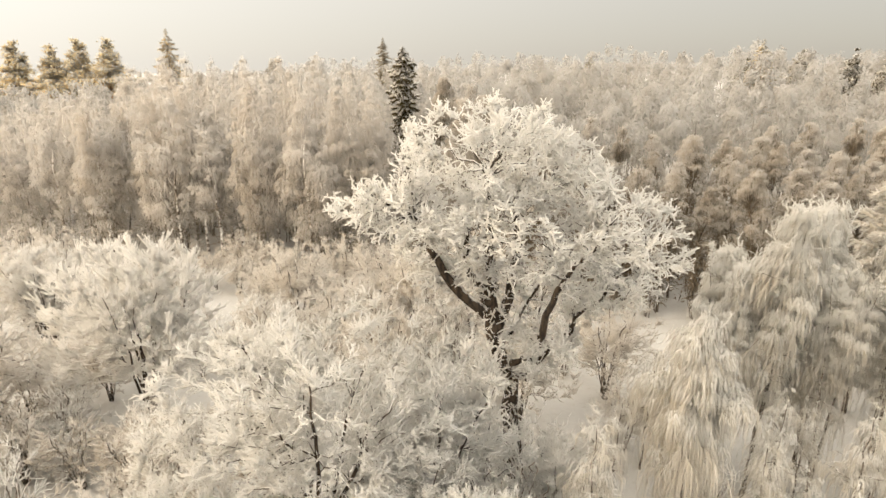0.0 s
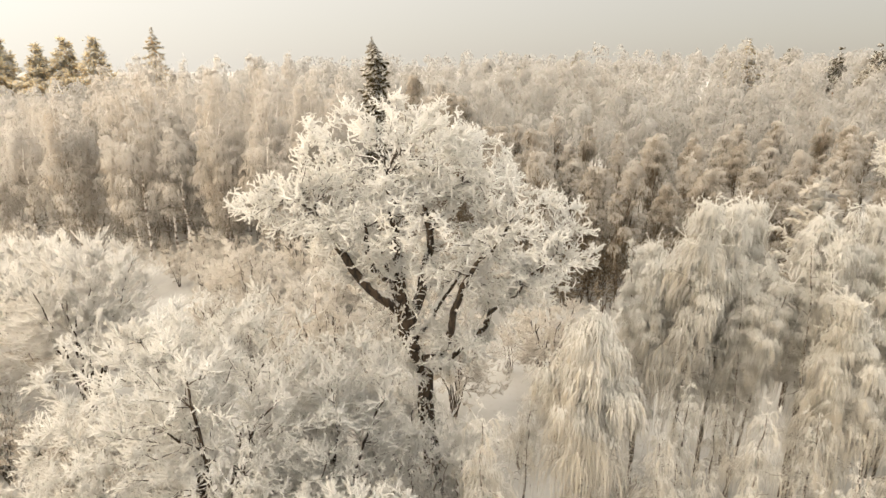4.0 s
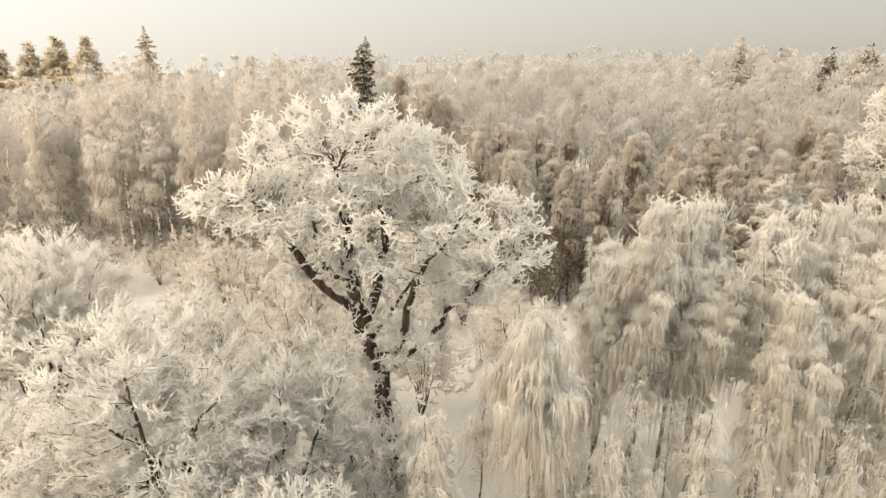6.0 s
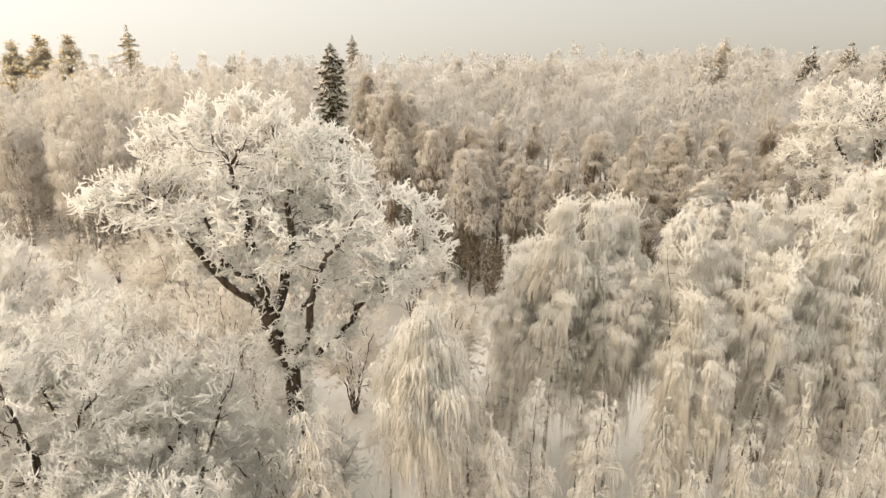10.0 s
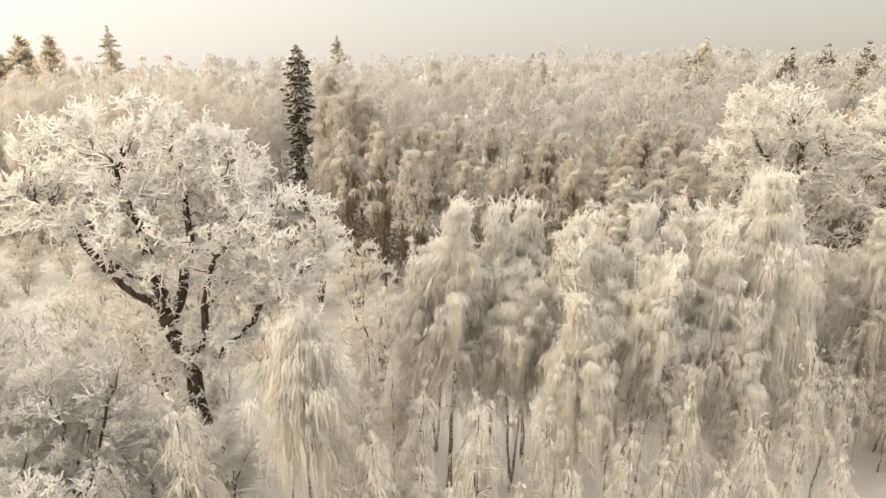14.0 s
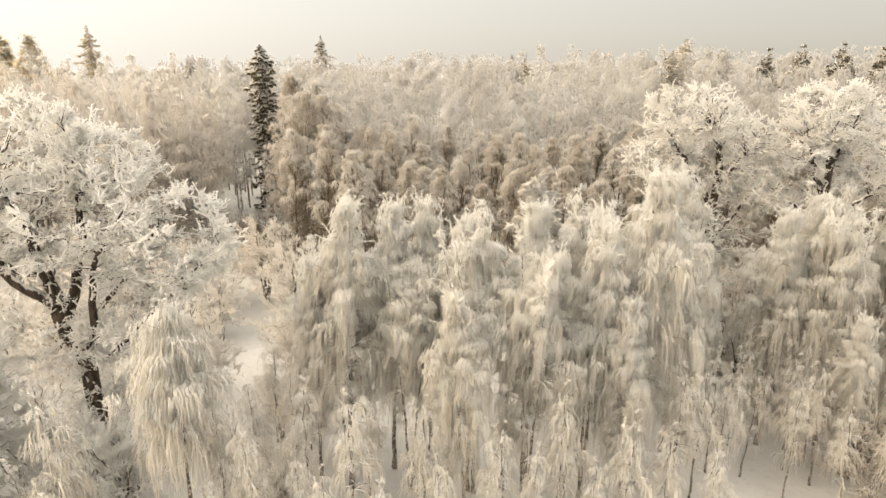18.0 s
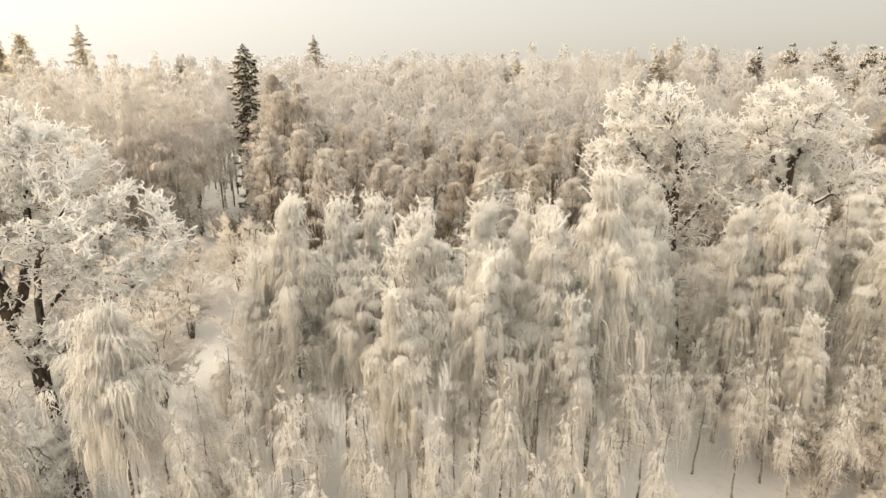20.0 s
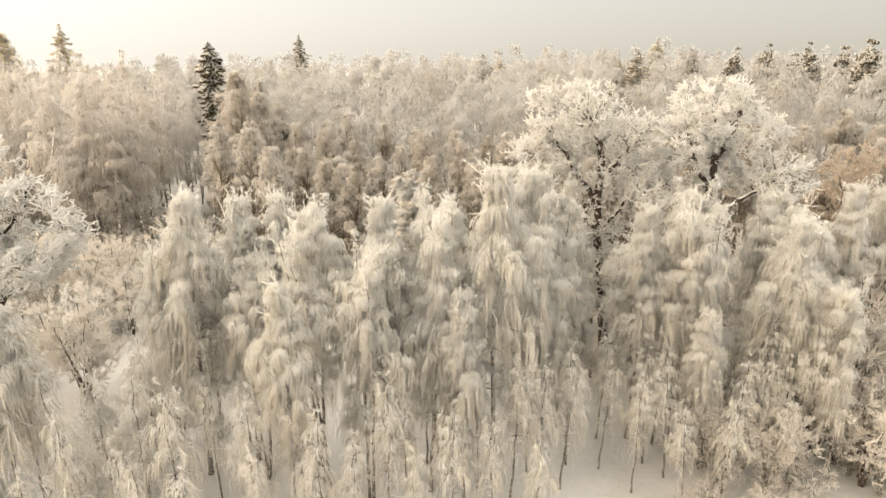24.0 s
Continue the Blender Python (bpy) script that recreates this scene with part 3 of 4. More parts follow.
    g.tubes(HP, np.broadcast_to([0.027, 0.026, 0.02, 0.0], (m, 4)) * (1.0 if horns > 1 else 0.5), 3, outward(top), 0.5)
    b, d, i = along(rng, HP, m * 22, 0.05)
    w = unit(d * 0.6 + unit(rng.normal(size=b.shape)) * 0.8)
    P2, R2 = spikes(rng, b, w, rng.uniform(0.08, 0.26, len(b)), rng.uniform(0.014, 0.024, len(b)))
    g.tubes(P2, R2, 3, outward(b) + w * 0.4, 0.7)
    part("crown", g, RIME_BIRCH, root, "white plumes of hoarfrost", True, "stuff")
    # long twigs that hang straight down like a curtain
    b, d, _ = along(rng, P, int(strand_n * 1.8), 0.45)
    keep = (b[:, 2] > 0.56 * h) | (rng.uniform(size=len(b)) < 0.34)      # the lower part stays open
    b, d = b[keep], d[keep]
    strand_n = len(b)
    out = unit(d * [1, 1, 0.2] + rng.normal(0, 0.35, b.shape) * [1, 1, 0.3])
    L = rng.uniform(0.6, 2.3, strand_n) * droop
    L = np.where(b[:, 2] < 0.66 * h, np.minimum(L * 1.5, b[:, 2] * 0.5), L)
    q1 = b + out * (0.1 + L * 0.1)[:, None] - np.array([0, 0, 1]) * (L * 0.25)[:, None] + rng.normal(0, 0.03, b.shape)
    q2 = b + out * (0.12 + L * 0.12)[:, None] - np.array([0, 0, 1]) * (L * 0.97)[:, None] + rng.normal(0, 0.05, b.shape)
    SP = np.stack([b, q1, q2], axis=1)
    SR = np.broadcast_to([0.01, 0.015, 0.0], (strand_n, 3)) * rng.uniform(0.7, 1.3, (strand_n, 1)) * width
    g = Geo()
    g.tubes(SP, SR, 3, outward(b), 0.8)
    low = SP[SP[:, 0, 2] > 0.28 * h]
    b, d, _ = along(rng, low, spray_n // 2, 0.0, 0.95)
    w = unit(d * 0.8 + unit(rng.normal(size=b.shape)) * 0.55 + [0, 0, -0.3])
    P2, R2 = spikes(rng, b, w, rng.uniform(0.1, 0.3, len(b)), rng.uniform(0.011, 0.02, len(b)) * width)
    g.tubes(P2, R2, 3, outward(b), 0.85)
    part("strand_veil", g, STRAND_BIRCH, root, "hanging twigs thin with rime", True, "stuff")
    return tagged(root, "weeping birch veiled in hoarfrost over a slim dark-marked trunk", "tree", "near birches")


used = set()


def place(proto, x, y, turn=0.0, size=1.0, tall=1.0, lean=(0.0, 0.0), label=""):
    """The prototype itself at first, then copies of it that share its meshes."""
    m = Matrix.LocRotScale((x, y, float(ground_z(x, y)) - 0.05), Euler((radians(lean[0]), radians(lean[1]), radians(turn))), (size, size, size * tall))
    if proto.name in used:
        ob = copy_thing(proto, m)
        ob.matrix_basis = m
    else:
        used.add(proto.name)
        proto.matrix_basis = m
        ob = proto
    return tagged(ob, label)


H = 18.0
BIRCHES = [
    birch_tree(21, H, [(0, 0, 17.0, 0.6, 0.6, 1.0), (0, 0, 15.5, 1.4, 1.4, 1.6), (0, 0, 13.0, 2.6, 2.5, 2.3), (0, 0, 10.0, 2.9, 2.8, 2.4), (0, 0, 6.8, 2.2, 2.2, 2.0)]),
    birch_tree(22, H, [(0.2, 0, 17.0, 0.6, 0.6, 1.0), (0.2, 0, 15.6, 1.3, 1.3, 1.6), (-0.6, 0.2, 13.2, 2.5, 2.3, 2.2), (0.8, 0, 10.6, 2.7, 2.5, 2.2), (0, 0.4, 7.4, 2.2, 2.2, 2.0)], stems=2),
    birch_tree(23, H, [(0, 0, 17.1, 0.5, 0.5, 1.0), (0, 0, 15.8, 1.1, 1.1, 1.5), (0.3, 0, 13.8, 1.9, 1.9, 1.9), (0, -0.3, 11.0, 2.4, 2.2, 2.2), (0.4, 0, 7.6, 2.2, 2.1, 2.2)]),
    birch_tree(24, H, [(0.5, 0, 16.9, 0.6, 0.6, 1.0), (-0.9, 0.2, 16.3, 0.6, 0.6, 1.0), (0, 0, 15.0, 1.9, 1.8, 1.8), (1.2, 0, 12.3, 2.4, 2.2, 2.0), (-1.2, 0.3, 11.8, 2.4, 2.2, 2.2), (0, 0, 8.2, 2.5, 2.4, 2.2)], stems=3),
]
DOME = birch_tree(25, 12.0, [(0, 0, 10.3, 1.6, 1.6, 1.4), (0, 0, 8.8, 2.2, 2.1, 1.4), (0, 0, 6.4, 2.0, 2.0, 1.5)], 220, 1500, 10000, 1, 0.8, horns=2)
tagged(DOME, "dome-topped weeping birch with long hanging frosted strands")

# x, y, height, variant, turn, lean
for x, y, top, v, turn, lean in (
        (18.1, 29.9, 18.0, 0, 20, (0, 1)), (20.6, 31.4, 17.4, 2, 140, (0, 0)), (23.0, 32.8, 17.6, 2, 250, (1, 0)),
        (21.8, 29.6, 15.2, 1, 75, (0, 2)), (25.2, 29.8, 18.2, 3, 310, (0, 0)), (25.1, 26.2, 14.6, 0, 200, (0, 3)), (28.3, 27.8, 17.0, 1, 10, (0, 3)),
        (28.9, 31.0, 18.0, 0, 100, (0, 2)), (31.9, 29.0, 17.2, 2, 40, (0, 2)), (32.8, 32.8, 18.2, 3, 180, (0, 2)), (35.8, 30.8, 20.0, 0, 265, (0, 1)),
        (37.4, 36.4, 19.4, 1, 330, (0, 2)), (40.0, 38.8, 17.4, 3, 30, (0, 2)), (38.6, 34.0, 15.6, 2, 300, (0, 2)), (40.6, 35.6, 14.0, 0, 90, (0, 3)), (33.9, 27.2, 13.6, 2, 120, (0, 4)), (39.4, 33.6, 13.2, 0, 200, (0, 3)), (42.4, 37.4, 11.0, 2, 140, (0, 3)),
        (45.4, 34.6, 16.6, 0, 60, (-2, 4)), (49.6, 34.6, 17.2, 1, 190, (0, 6)), (47.2, 38.2, 14.6, 3, 250, (0, 4)), (53.2, 34.0, 16.6, 0, 300, (0, 5)), (49.0, 37.5, 18.0, 3, 20, (0, 3)),
        (57.8, 36.6, 15.8, 3, 150, (0, 4)), (56.4, 32.0, 13.5, 1, 240, (0, 7)), (61.0, 39.0, 17.0, 0, 80, (0, 3)), (55.4, 38.4, 17.6, 1, 70, (0, 3)), (60.4, 33.2, 14.2, 2, 310, (0, 6)), (65.5, 42.0, 17.5, 3, 10, (0, 3)), (49.2, 31.4, 11.5, 2, 220, (0, 8)),
        (16.1, 30.4, 14.8, 2, 130, (0, 0)), (17.2, 33.6, 15.4, 1, 65, (0, 0))):
    place(BIRCHES[v], x, y, turn, top / H, 1.0, lean)
place(DOME, 11.2, 23.3, 0, 15.2 / 12.4)

SLENDER = birch_tree(26, 10.0, [(0, 0, 8.4, 1.1, 1.1, 1.4), (0, 0, 6.4, 1.6, 1.6, 1.6), (0, 0, 4.2, 1.5, 1.5, 1.4)], 95, 380, 620, 1, 0.6, horns=1)
tagged(SLENDER, "slender young birch with a thin dark trunk and sparse frosted twigs")
for x, y, top, turn, lean in ((14.8, 22.6, 9.4, 0, 0), (19.4, 23.2, 10.4, 80, 2), (16.6, 25.4, 10.0, 150, 1), (22.9, 24.6, 9.4, 220, 3), (29.8, 25.2, 10.2, 300, 3), (36.6, 27.4, 9.6, 40, 4), (9.2, 27.4, 8.6, 120, 0), (7.4, 19.6, 8.6, 40, 0), (6.4, 21.3, 11.6, 65, 2),
                             (26.6, 23.4, 8.8, 190, 2), (33.2, 24.6, 9.0, 260, 4), (12.4, 25.0, 9.2, 330, 0), (39.8, 29.2, 8.8, 15, 5), (2.2, 21.6, 8.4, 95, 0), (21.0, 20.6, 8.0, 170, 1),
                             (24.0, 27.6, 8.4, 60, 2), (27.4, 29.2, 8.0, 280, 2), (30.6, 27.0, 7.6, 130, 3), (34.8, 29.4, 8.2, 210, 3), (19.6, 27.6, 8.0, 350, 1), (17.0, 23.0, 7.4, 30, 0), (38.0, 31.0, 8.6, 100, 4),
                             (31.6, 31.6, 8.8, 240, 2), (47.6, 32.6, 8.0, 160, 6), (52.0, 31.4, 8.4, 320, 6), (55.0, 35.0, 9.0, 75, 5), (40.6, 31.4, 8.6, 130, 4), (38.4, 28.6, 9.4, 250, 4), (42.6, 31.0, 7.4, 20, 5), (45.6, 31.6, 8.2, 200, 6), (23.6, 22.4, 7.6, 10, 2), (28.4, 23.2, 8.0, 140, 3), (31.2, 23.4, 7.2, 60, 3), (35.4, 25.0, 7.8, 230, 4), (18.4, 21.6, 7.4, 310, 1), (13.2, 21.0, 7.0, 190, 0), (37.6, 24.8, 7.0, 290, 4), (13.6, 27.2, 9.0, 25, 0), (14.7, 30.2, 8.4, 105, 1), (12.8, 32.6, 8.8, 215, 0), (50.4, 30.2, 8.6, 45, 7), (54.0, 30.6, 8.2, 155, 7), (44.0, 28.6, 7.6, 75, 6), (46.6, 27.4, 7.0, 165, 7), (49.0, 28.0, 7.8, 255, 8), (51.6, 28.4, 7.2, 345, 8), (53.4, 33.0, 9.6, 110, 7), (56.6, 30.0, 8.4, 200, 9), (43.2, 34.2, 8.4, 290, 5), (58.4, 35.6, 9.2, 5, 7), (50.8, 35.8, 9.8, 95, 6), (46.4, 30.0, 8.4, 185, 7), (47.0, 34.0, 9.4, 265, 6)):
    place(SLENDER, x, y, turn, top / 10.0, 1.0, (0, lean))

# ---------------------------------------------------------------- vase-shaped young trees and bushes


def vase_tree(seed, h, lobes, stems, branch_n, twig_n, spray_n, label, name="frosted_tree", bark=None, up=0.5, rime=None, fork=0.08, lead=10, thick=1.0, fan=0.0):
    """Several dark stems that part low down, fans of fine rising twigs white with rime."""
    rng = np.random.default_rng(seed)
    root = new(name)
    bones, radii = [], []
    for s in range(stems):
        a = 6.28 * s / stems + rng.uniform(-0.4, 0.4)
        r = rng.uniform(0.12, 0.3) * h
        f = h * fork
        line = [(0, 0, -0.2), (0.15 * math.cos(a), 0.15 * math.sin(a), f), (r * 0.45 * math.cos(a), r * 0.45 * math.sin(a), f + (h - f) * 0.4), (r * math.cos(a), r * math.sin(a), h * rng.uniform(0.72, 0.9))]
        tp = wobble(rng, resample(line, 14), 0.06)
        tr = np.linspace(0.0072 * h if stems > 8 else 0.012 * h, 0.02, 14)
        g = Geo()
        g.tubes(tp[None], tr[None], 6)
        part("stem", g, bark or BARK_OAK, root, smooth=True)
        bones.append(tp[2:])
        radii.append(tr[2:])
    bones, radii = np.vstack(bones), np.concatenate(radii)
    lob = np.array(lobes, float)
    P, R = ramify(rng, bones, radii, shell(rng, lob, branch_n, 0.35), 6, 0.05, 0.55, 0.8, 0.05)
    branch_parts(P, R * (0.85 - 0.25 * fan), 3, BARK_PALE if fan else bark or BARK_OAK, root, lead)
    b, d, _ = along(rng, P, twig_n, 0.25)
    out = unit((b - [0, 0, 0.35 * h]))
    w = unit(d * (0.6 + 0.5 * fan) + out * (0.4 + 0.3 * fan) + unit(rng.normal(size=b.shape)) * (0.8 - 0.3 * fan) + [0, 0, up * 0.45])
    L = rng.uniform(0.2, 0.6, twig_n) * (1 + 0.6 * fan)
    TP = np.stack([b, b + w * (L * 0.55)[:, None] + rng.normal(0, 0.04, b.shape), b + w * L[:, None] + [0, 0, up * 0.1]], axis=1)
    TR = np.stack([np.full(twig_n, 0.013), np.full(twig_n, 0.016), np.full(twig_n, 0.009)], axis=1) * rng.uniform(0.8, 1.3, (twig_n, 1)) * thick
    g = Geo()
    g.tubes(TP, TR, 3, out, 0.6)
    b, d, i = along(rng, TP, spray_n, 0.1)
    w = unit(d + unit(rng.normal(size=b.shape)) * 0.7)
    SP, SR = spikes(rng, b, w, rng.uniform(0.08, 0.24, spray_n), rng.uniform(0.013, 0.024, spray_n) * thick)
    g.tubes(SP, SR, 3, out[i], 0.65)
    part("crown", g, rime or RIME_BIRCH, root, "fine white frosted twigs", True, "stuff")
    return tagged(root, label, "tree", "young frosted trees")


VASE = vase_tree(31, 13.0, [(0, 0, 10.0, 4.0, 3.8, 2.8), (-3.0, 0, 8.6, 3.0, 3.0, 2.8), (3.0, 0.3, 8.8, 2.8, 3.0, 2.8), (-2.2, 0, 5.6, 4.0, 3.4, 2.4), (2.0, 0, 5.4, 3.6, 3.2, 2.2), (0, -1.5, 7.6, 4.6, 2.6, 3.0)], 9, 620, 11000, 32000,
                 "wide fan-shaped frosted tree with many dark stems rising from the ground", fork=0.06, rime=RIME_FAN, thick=1.65, up=0.9, fan=1.0)
place(VASE, -21.4, 38.2, 0, 15.0 / 12.9, 0.96)
place(VASE, -36.0, 50.0, 210, 10.0 / 12.9, label="fan-shaped frosted bush with pale twigs near the forest")
BUSHY = vase_tree(32, 12.0, [(0.8, 0, 10.0, 2.8, 2.8, 2.3), (-2.2, 0, 8.8, 2.8, 2.8, 2.3), (-4.2, 0.3, 6.2, 2.2, 2.4, 2.2), (2.6, 0, 7.0, 2.4, 2.6, 2.2), (0, -1, 6.0, 3.6, 3.0, 2.4), (0, -1, 3.4, 3.4, 3.0, 1.6)], 5, 460, 8200, 30000,
                  "broad frosted willow with tangled white boughs and dark forks", "willow_tree", up=0.1, rime=RIME_OAK, fork=0.25, thick=1.2)
place(BUSHY, -5.4, 21.8, 0, 17.0 / 12.4)
place(BUSHY, -9.8, 19.4, 160, 10.0 / 12.4)
place(BUSHY, -1.6, 20.6, 95, 11.2 / 12.4)
SAPLING = vase_tree(33, 9.0, [(0, 0, 7.4, 1.9, 1.9, 1.5), (0.8, 0, 5.6, 1.8, 1.8, 1.6), (-0.8, 0, 4.6, 1.8, 1.8, 1.5)], 4, 170, 2100, 7600,
                    "slender frosted oak sapling with coral-like white twigs", "oak_sapling", BARK_RIMED, up=0.2, rime=RIME_OAK, fork=0.35, thick=1.6)
for x, y, top, turn in ((-0.2, 24.3, 14.2, 0), (-2.6, 26.6, 12.0, 90), (1.6, 18.2, 10.4, 200), (-8.6, 27.2, 13.8, 300), (-3.4, 17.4, 10.0, 40), (1.9, 26.4, 8.4, 150), (6.0, 26.6, 7.8, 260), (2.6, 31.4, 8.0, 20), (43.4, 42.0, 6.0, 80), (47.4, 42.4, 7.6, 170)):
    place(SAPLING, x, y, turn, top / 9.3)
BUSH = vase_tree(34, 7.0, [(0, 0, 4.6, 3.0, 3.0, 2.4), (1.2, 0, 3.4, 2.4, 2.4, 2.0), (-1.2, 0, 3.4, 2.4, 2.4, 2.0)], 9, 240, 2400, 7600,
                 "rounded bush with fine pale brown frosted twigs", "bush", BARK_WOOD, 0.6, RIME_BUSH, 0.05, thick=1.4)
for x, y, top, turn in ((-14.4, 54.6, 9.3, 0), (-9.0, 48.0, 8.4, 70), (-31.0, 56.0, 7.0, 140), (-4.0, 40.0, 9.6, 220), (5.6, 38.0, 9.2, 300), (-26.0, 52.0, 6.0, 20), (12.6, 41.0, 9.0, 110), (-42.0, 55.0, 10.0, 260),
                       (40.6, 49.0, 11.0, 180), (60.0, 46.0, 11.0, 330), (-18.6, 21.4, 6.4, 120), (-31.0, 34.0, 11.4, 75), (-38.0, 51.5, 9.8, 290), (-27.0, 26.4, 6.0, 200), (-22.0, 66.0, 5.0, 160), (-12.4, 47.0, 6.2, 40), (-17.0, 50.0, 5.6, 150), (-8.0, 43.6, 6.0, 250), (-13.0, 58.0, 6.6, 300), (-19.0, 58.0, 5.8, 70), (-44.0, 64.0, 8.0, 10), (-4.0, 60.0, 7.6, 80), (-6.5, 56.5, 8.4, 190), (-10.6, 61.0, 8.0, 20), (-1.0, 57.0, 7.8, 260), (2.6, 50.0, 7.4, 130), (-6.0, 51.5, 7.0, 330), (64.0, 36.0, 9.0, 40), (58.6, 30.0, 7.6, 90), (52.6, 29.6, 6.0, 10), (9.0, 54.0, 9.0, 170), (4.0, 60.0, 10.0, 100), (-2.0, 52.0, 9.0, 310), (49.0, 48.0, 8.4, 50), (51.5, 51.5, 9.4, 130), (46.6, 52.0, 9.2, 220), (56.0, 51.0, 9.6, 280), (62.0, 53.0, 10.5, 15)):
    place(BUSH, x, y, turn, top / 7.0)
BROWN = vase_tree(37, 12.0, [(0, 0, 9.6, 2.4, 2.4, 2.2), (1.2, 0, 7.4, 2.2, 2.2, 2.0), (-1.2, 0.3, 6.8, 2.2, 2.2, 2.0)], 5, 240, 2600, 6500,
                  "young oak with warm brown dead leaves at the forest edge", "young_oak", BARK_WOOD, 0.3, RIME_BROWN, 0.3, 6, 2.2)
for x, y, top, turn in ((64.0, 67.0, 21.5, 0), (74.0, 58.6, 18.0, 120)):
    place(BROWN, x, y, turn, top / 12.2)
SHRUB = vase_tree(35, 4.0, [(0, 0, 2.9, 1.3, 1.3, 1.3), (0.3, 0.2, 1.6, 1.7, 1.7, 1.1), (-0.5, 0, 2.2, 1.4, 1.4, 1.2)], 9, 70, 260, 1000,
                  "thicket of thin grey stems and fine frosted twigs in the snow", "shrub", BARK_PALE, 0.5, RIME_OAK, 0.05, 0)
rs = np.random.default_rng(40)
for i in range(46):
    x = rs.uniform(-28, 62)
    y = rs.uniform(17, 47)
    if (x - 4.3) ** 2 + (y - 29) ** 2 < 9 or 41.5 < x < 45 and y < 42 or x > 10 and i % 3 or x > 30:
        continue
    place(SHRUB, x, y, rs.uniform(0, 360), rs.uniform(0.6, 1.3) if x > 12 else rs.uniform(0.7, 1.8))

for x, y, size in ((4.4, 26.0, 1.05), (3.0, 26.9, 0.9), (5.6, 25.6, 0.8), (1.4, 27.6, 0.9), (4.7, 27.2, 1.75), (3.4, 27.0, 1.6), (5.6, 27.4, 1.9)):
    place(SHRUB, x, y, x * 60, size)
for i in range(40):
    if i < 12:
        x, y = rs.uniform(-33, -11), rs.uniform(19, 35)
    else:
        x, y = rs.uniform(-14, 2), rs.uniform(38, 56)
    place(SHRUB, x, y, rs.uniform(0, 360), rs.uniform(0.8, 1.5))
for x, y, size in ((13.4, 28.6, 0.55), (14.8, 33.4, 0.7), (12.4, 34.8, 0.8), (15.2, 27.0, 0.45), (12.2, 26.4, 0.5), (14.4, 25.0, 0.4)):
    place(BUSH, x, y, x * 70 % 360, size, label="low bush of fine pale brown twigs between birches")
for x, y, size in ((-26, 41, 0.8), (-29.5, 43, 0.85), (-24, 44.5, 0.75), (-31, 39, 0.8), (-27.5, 37.5, 0.7), (-27, 66, 0.75), (-23.5, 64, 0.7), (-20.5, 68, 0.8), (-25, 70.5, 0.85), (-17.5, 65, 0.75), (-30, 62, 0.7), (-33, 67, 0.85)):
    place(BUSH, x, y, x * 70 % 360, size, label="low bush of fine pale twigs in the snow")
for x, y, size in ((45.9, 43.0, 0.5), (46.7, 43.3, 0.42), (44.9, 43.4, 0.4)):
    place(BUSH, x, y, x * 70 % 360, size, label="low pale bush at the foot of a tall oak")
for i in range(34):
    place(BUSH, rs.uniform(-37, -13), rs.uniform(18, 37), rs.uniform(0, 360), rs.uniform(0.4, 0.85), label="low bush of fine pale twigs in the snow")
THICKET = vase_tree(36, 4.0, [(0, 0, 2.7, 1.6, 1.5, 1.4), (0.6, 0.2, 1.5, 1.8, 1.7, 1.1), (-0.7, 0, 1.9, 1.5, 1.4, 1.2)], 9, 90, 420, 900,
                    "tangled grey-brown thicket with thin rime", "thicket", BARK_BIRCH, 0.3, RIME_THICKET, 0.05, 0)
rt = np.random.default_rng(44)
for i in range(50):
    if i < 30:
        x, y = rt.uniform(47, 66), rt.uniform(27, 43)
    elif i < 44:
        x, y = rt.uniform(-32, -11), rt.uniform(17, 34)
    else:
        x, y = rt.uniform(36, 58), rt.uniform(47, 56)
    place(THICKET, x, y, rt.uniform(0, 360), rt.uniform(0.7, 1.5))

for i in range(26):
    x = rt.uniform(45, 64)
    place(THICKET, x, rt.uniform(22, 26) + (x - 45) * 0.5, rt.uniform(0, 360), rt.uniform(0.45, 0.95), label="low grey thicket of fine twigs in the snow")
for x, y, size in ((57.6, 33.4, 2.2), (59.4, 35.0, 2.6), (61.6, 37.6, 3.0), (60.2, 39.8, 2.8), (63.4, 40.6, 3.2), (58.6, 32.4, 2.0), (62.8, 34.0, 2.4)):
    place(THICKET, x, y, x * 50 % 360, size, label="tall brown thicket with thin rime beside leaning birches")

# ---------------------------------------------------------------- forest birches


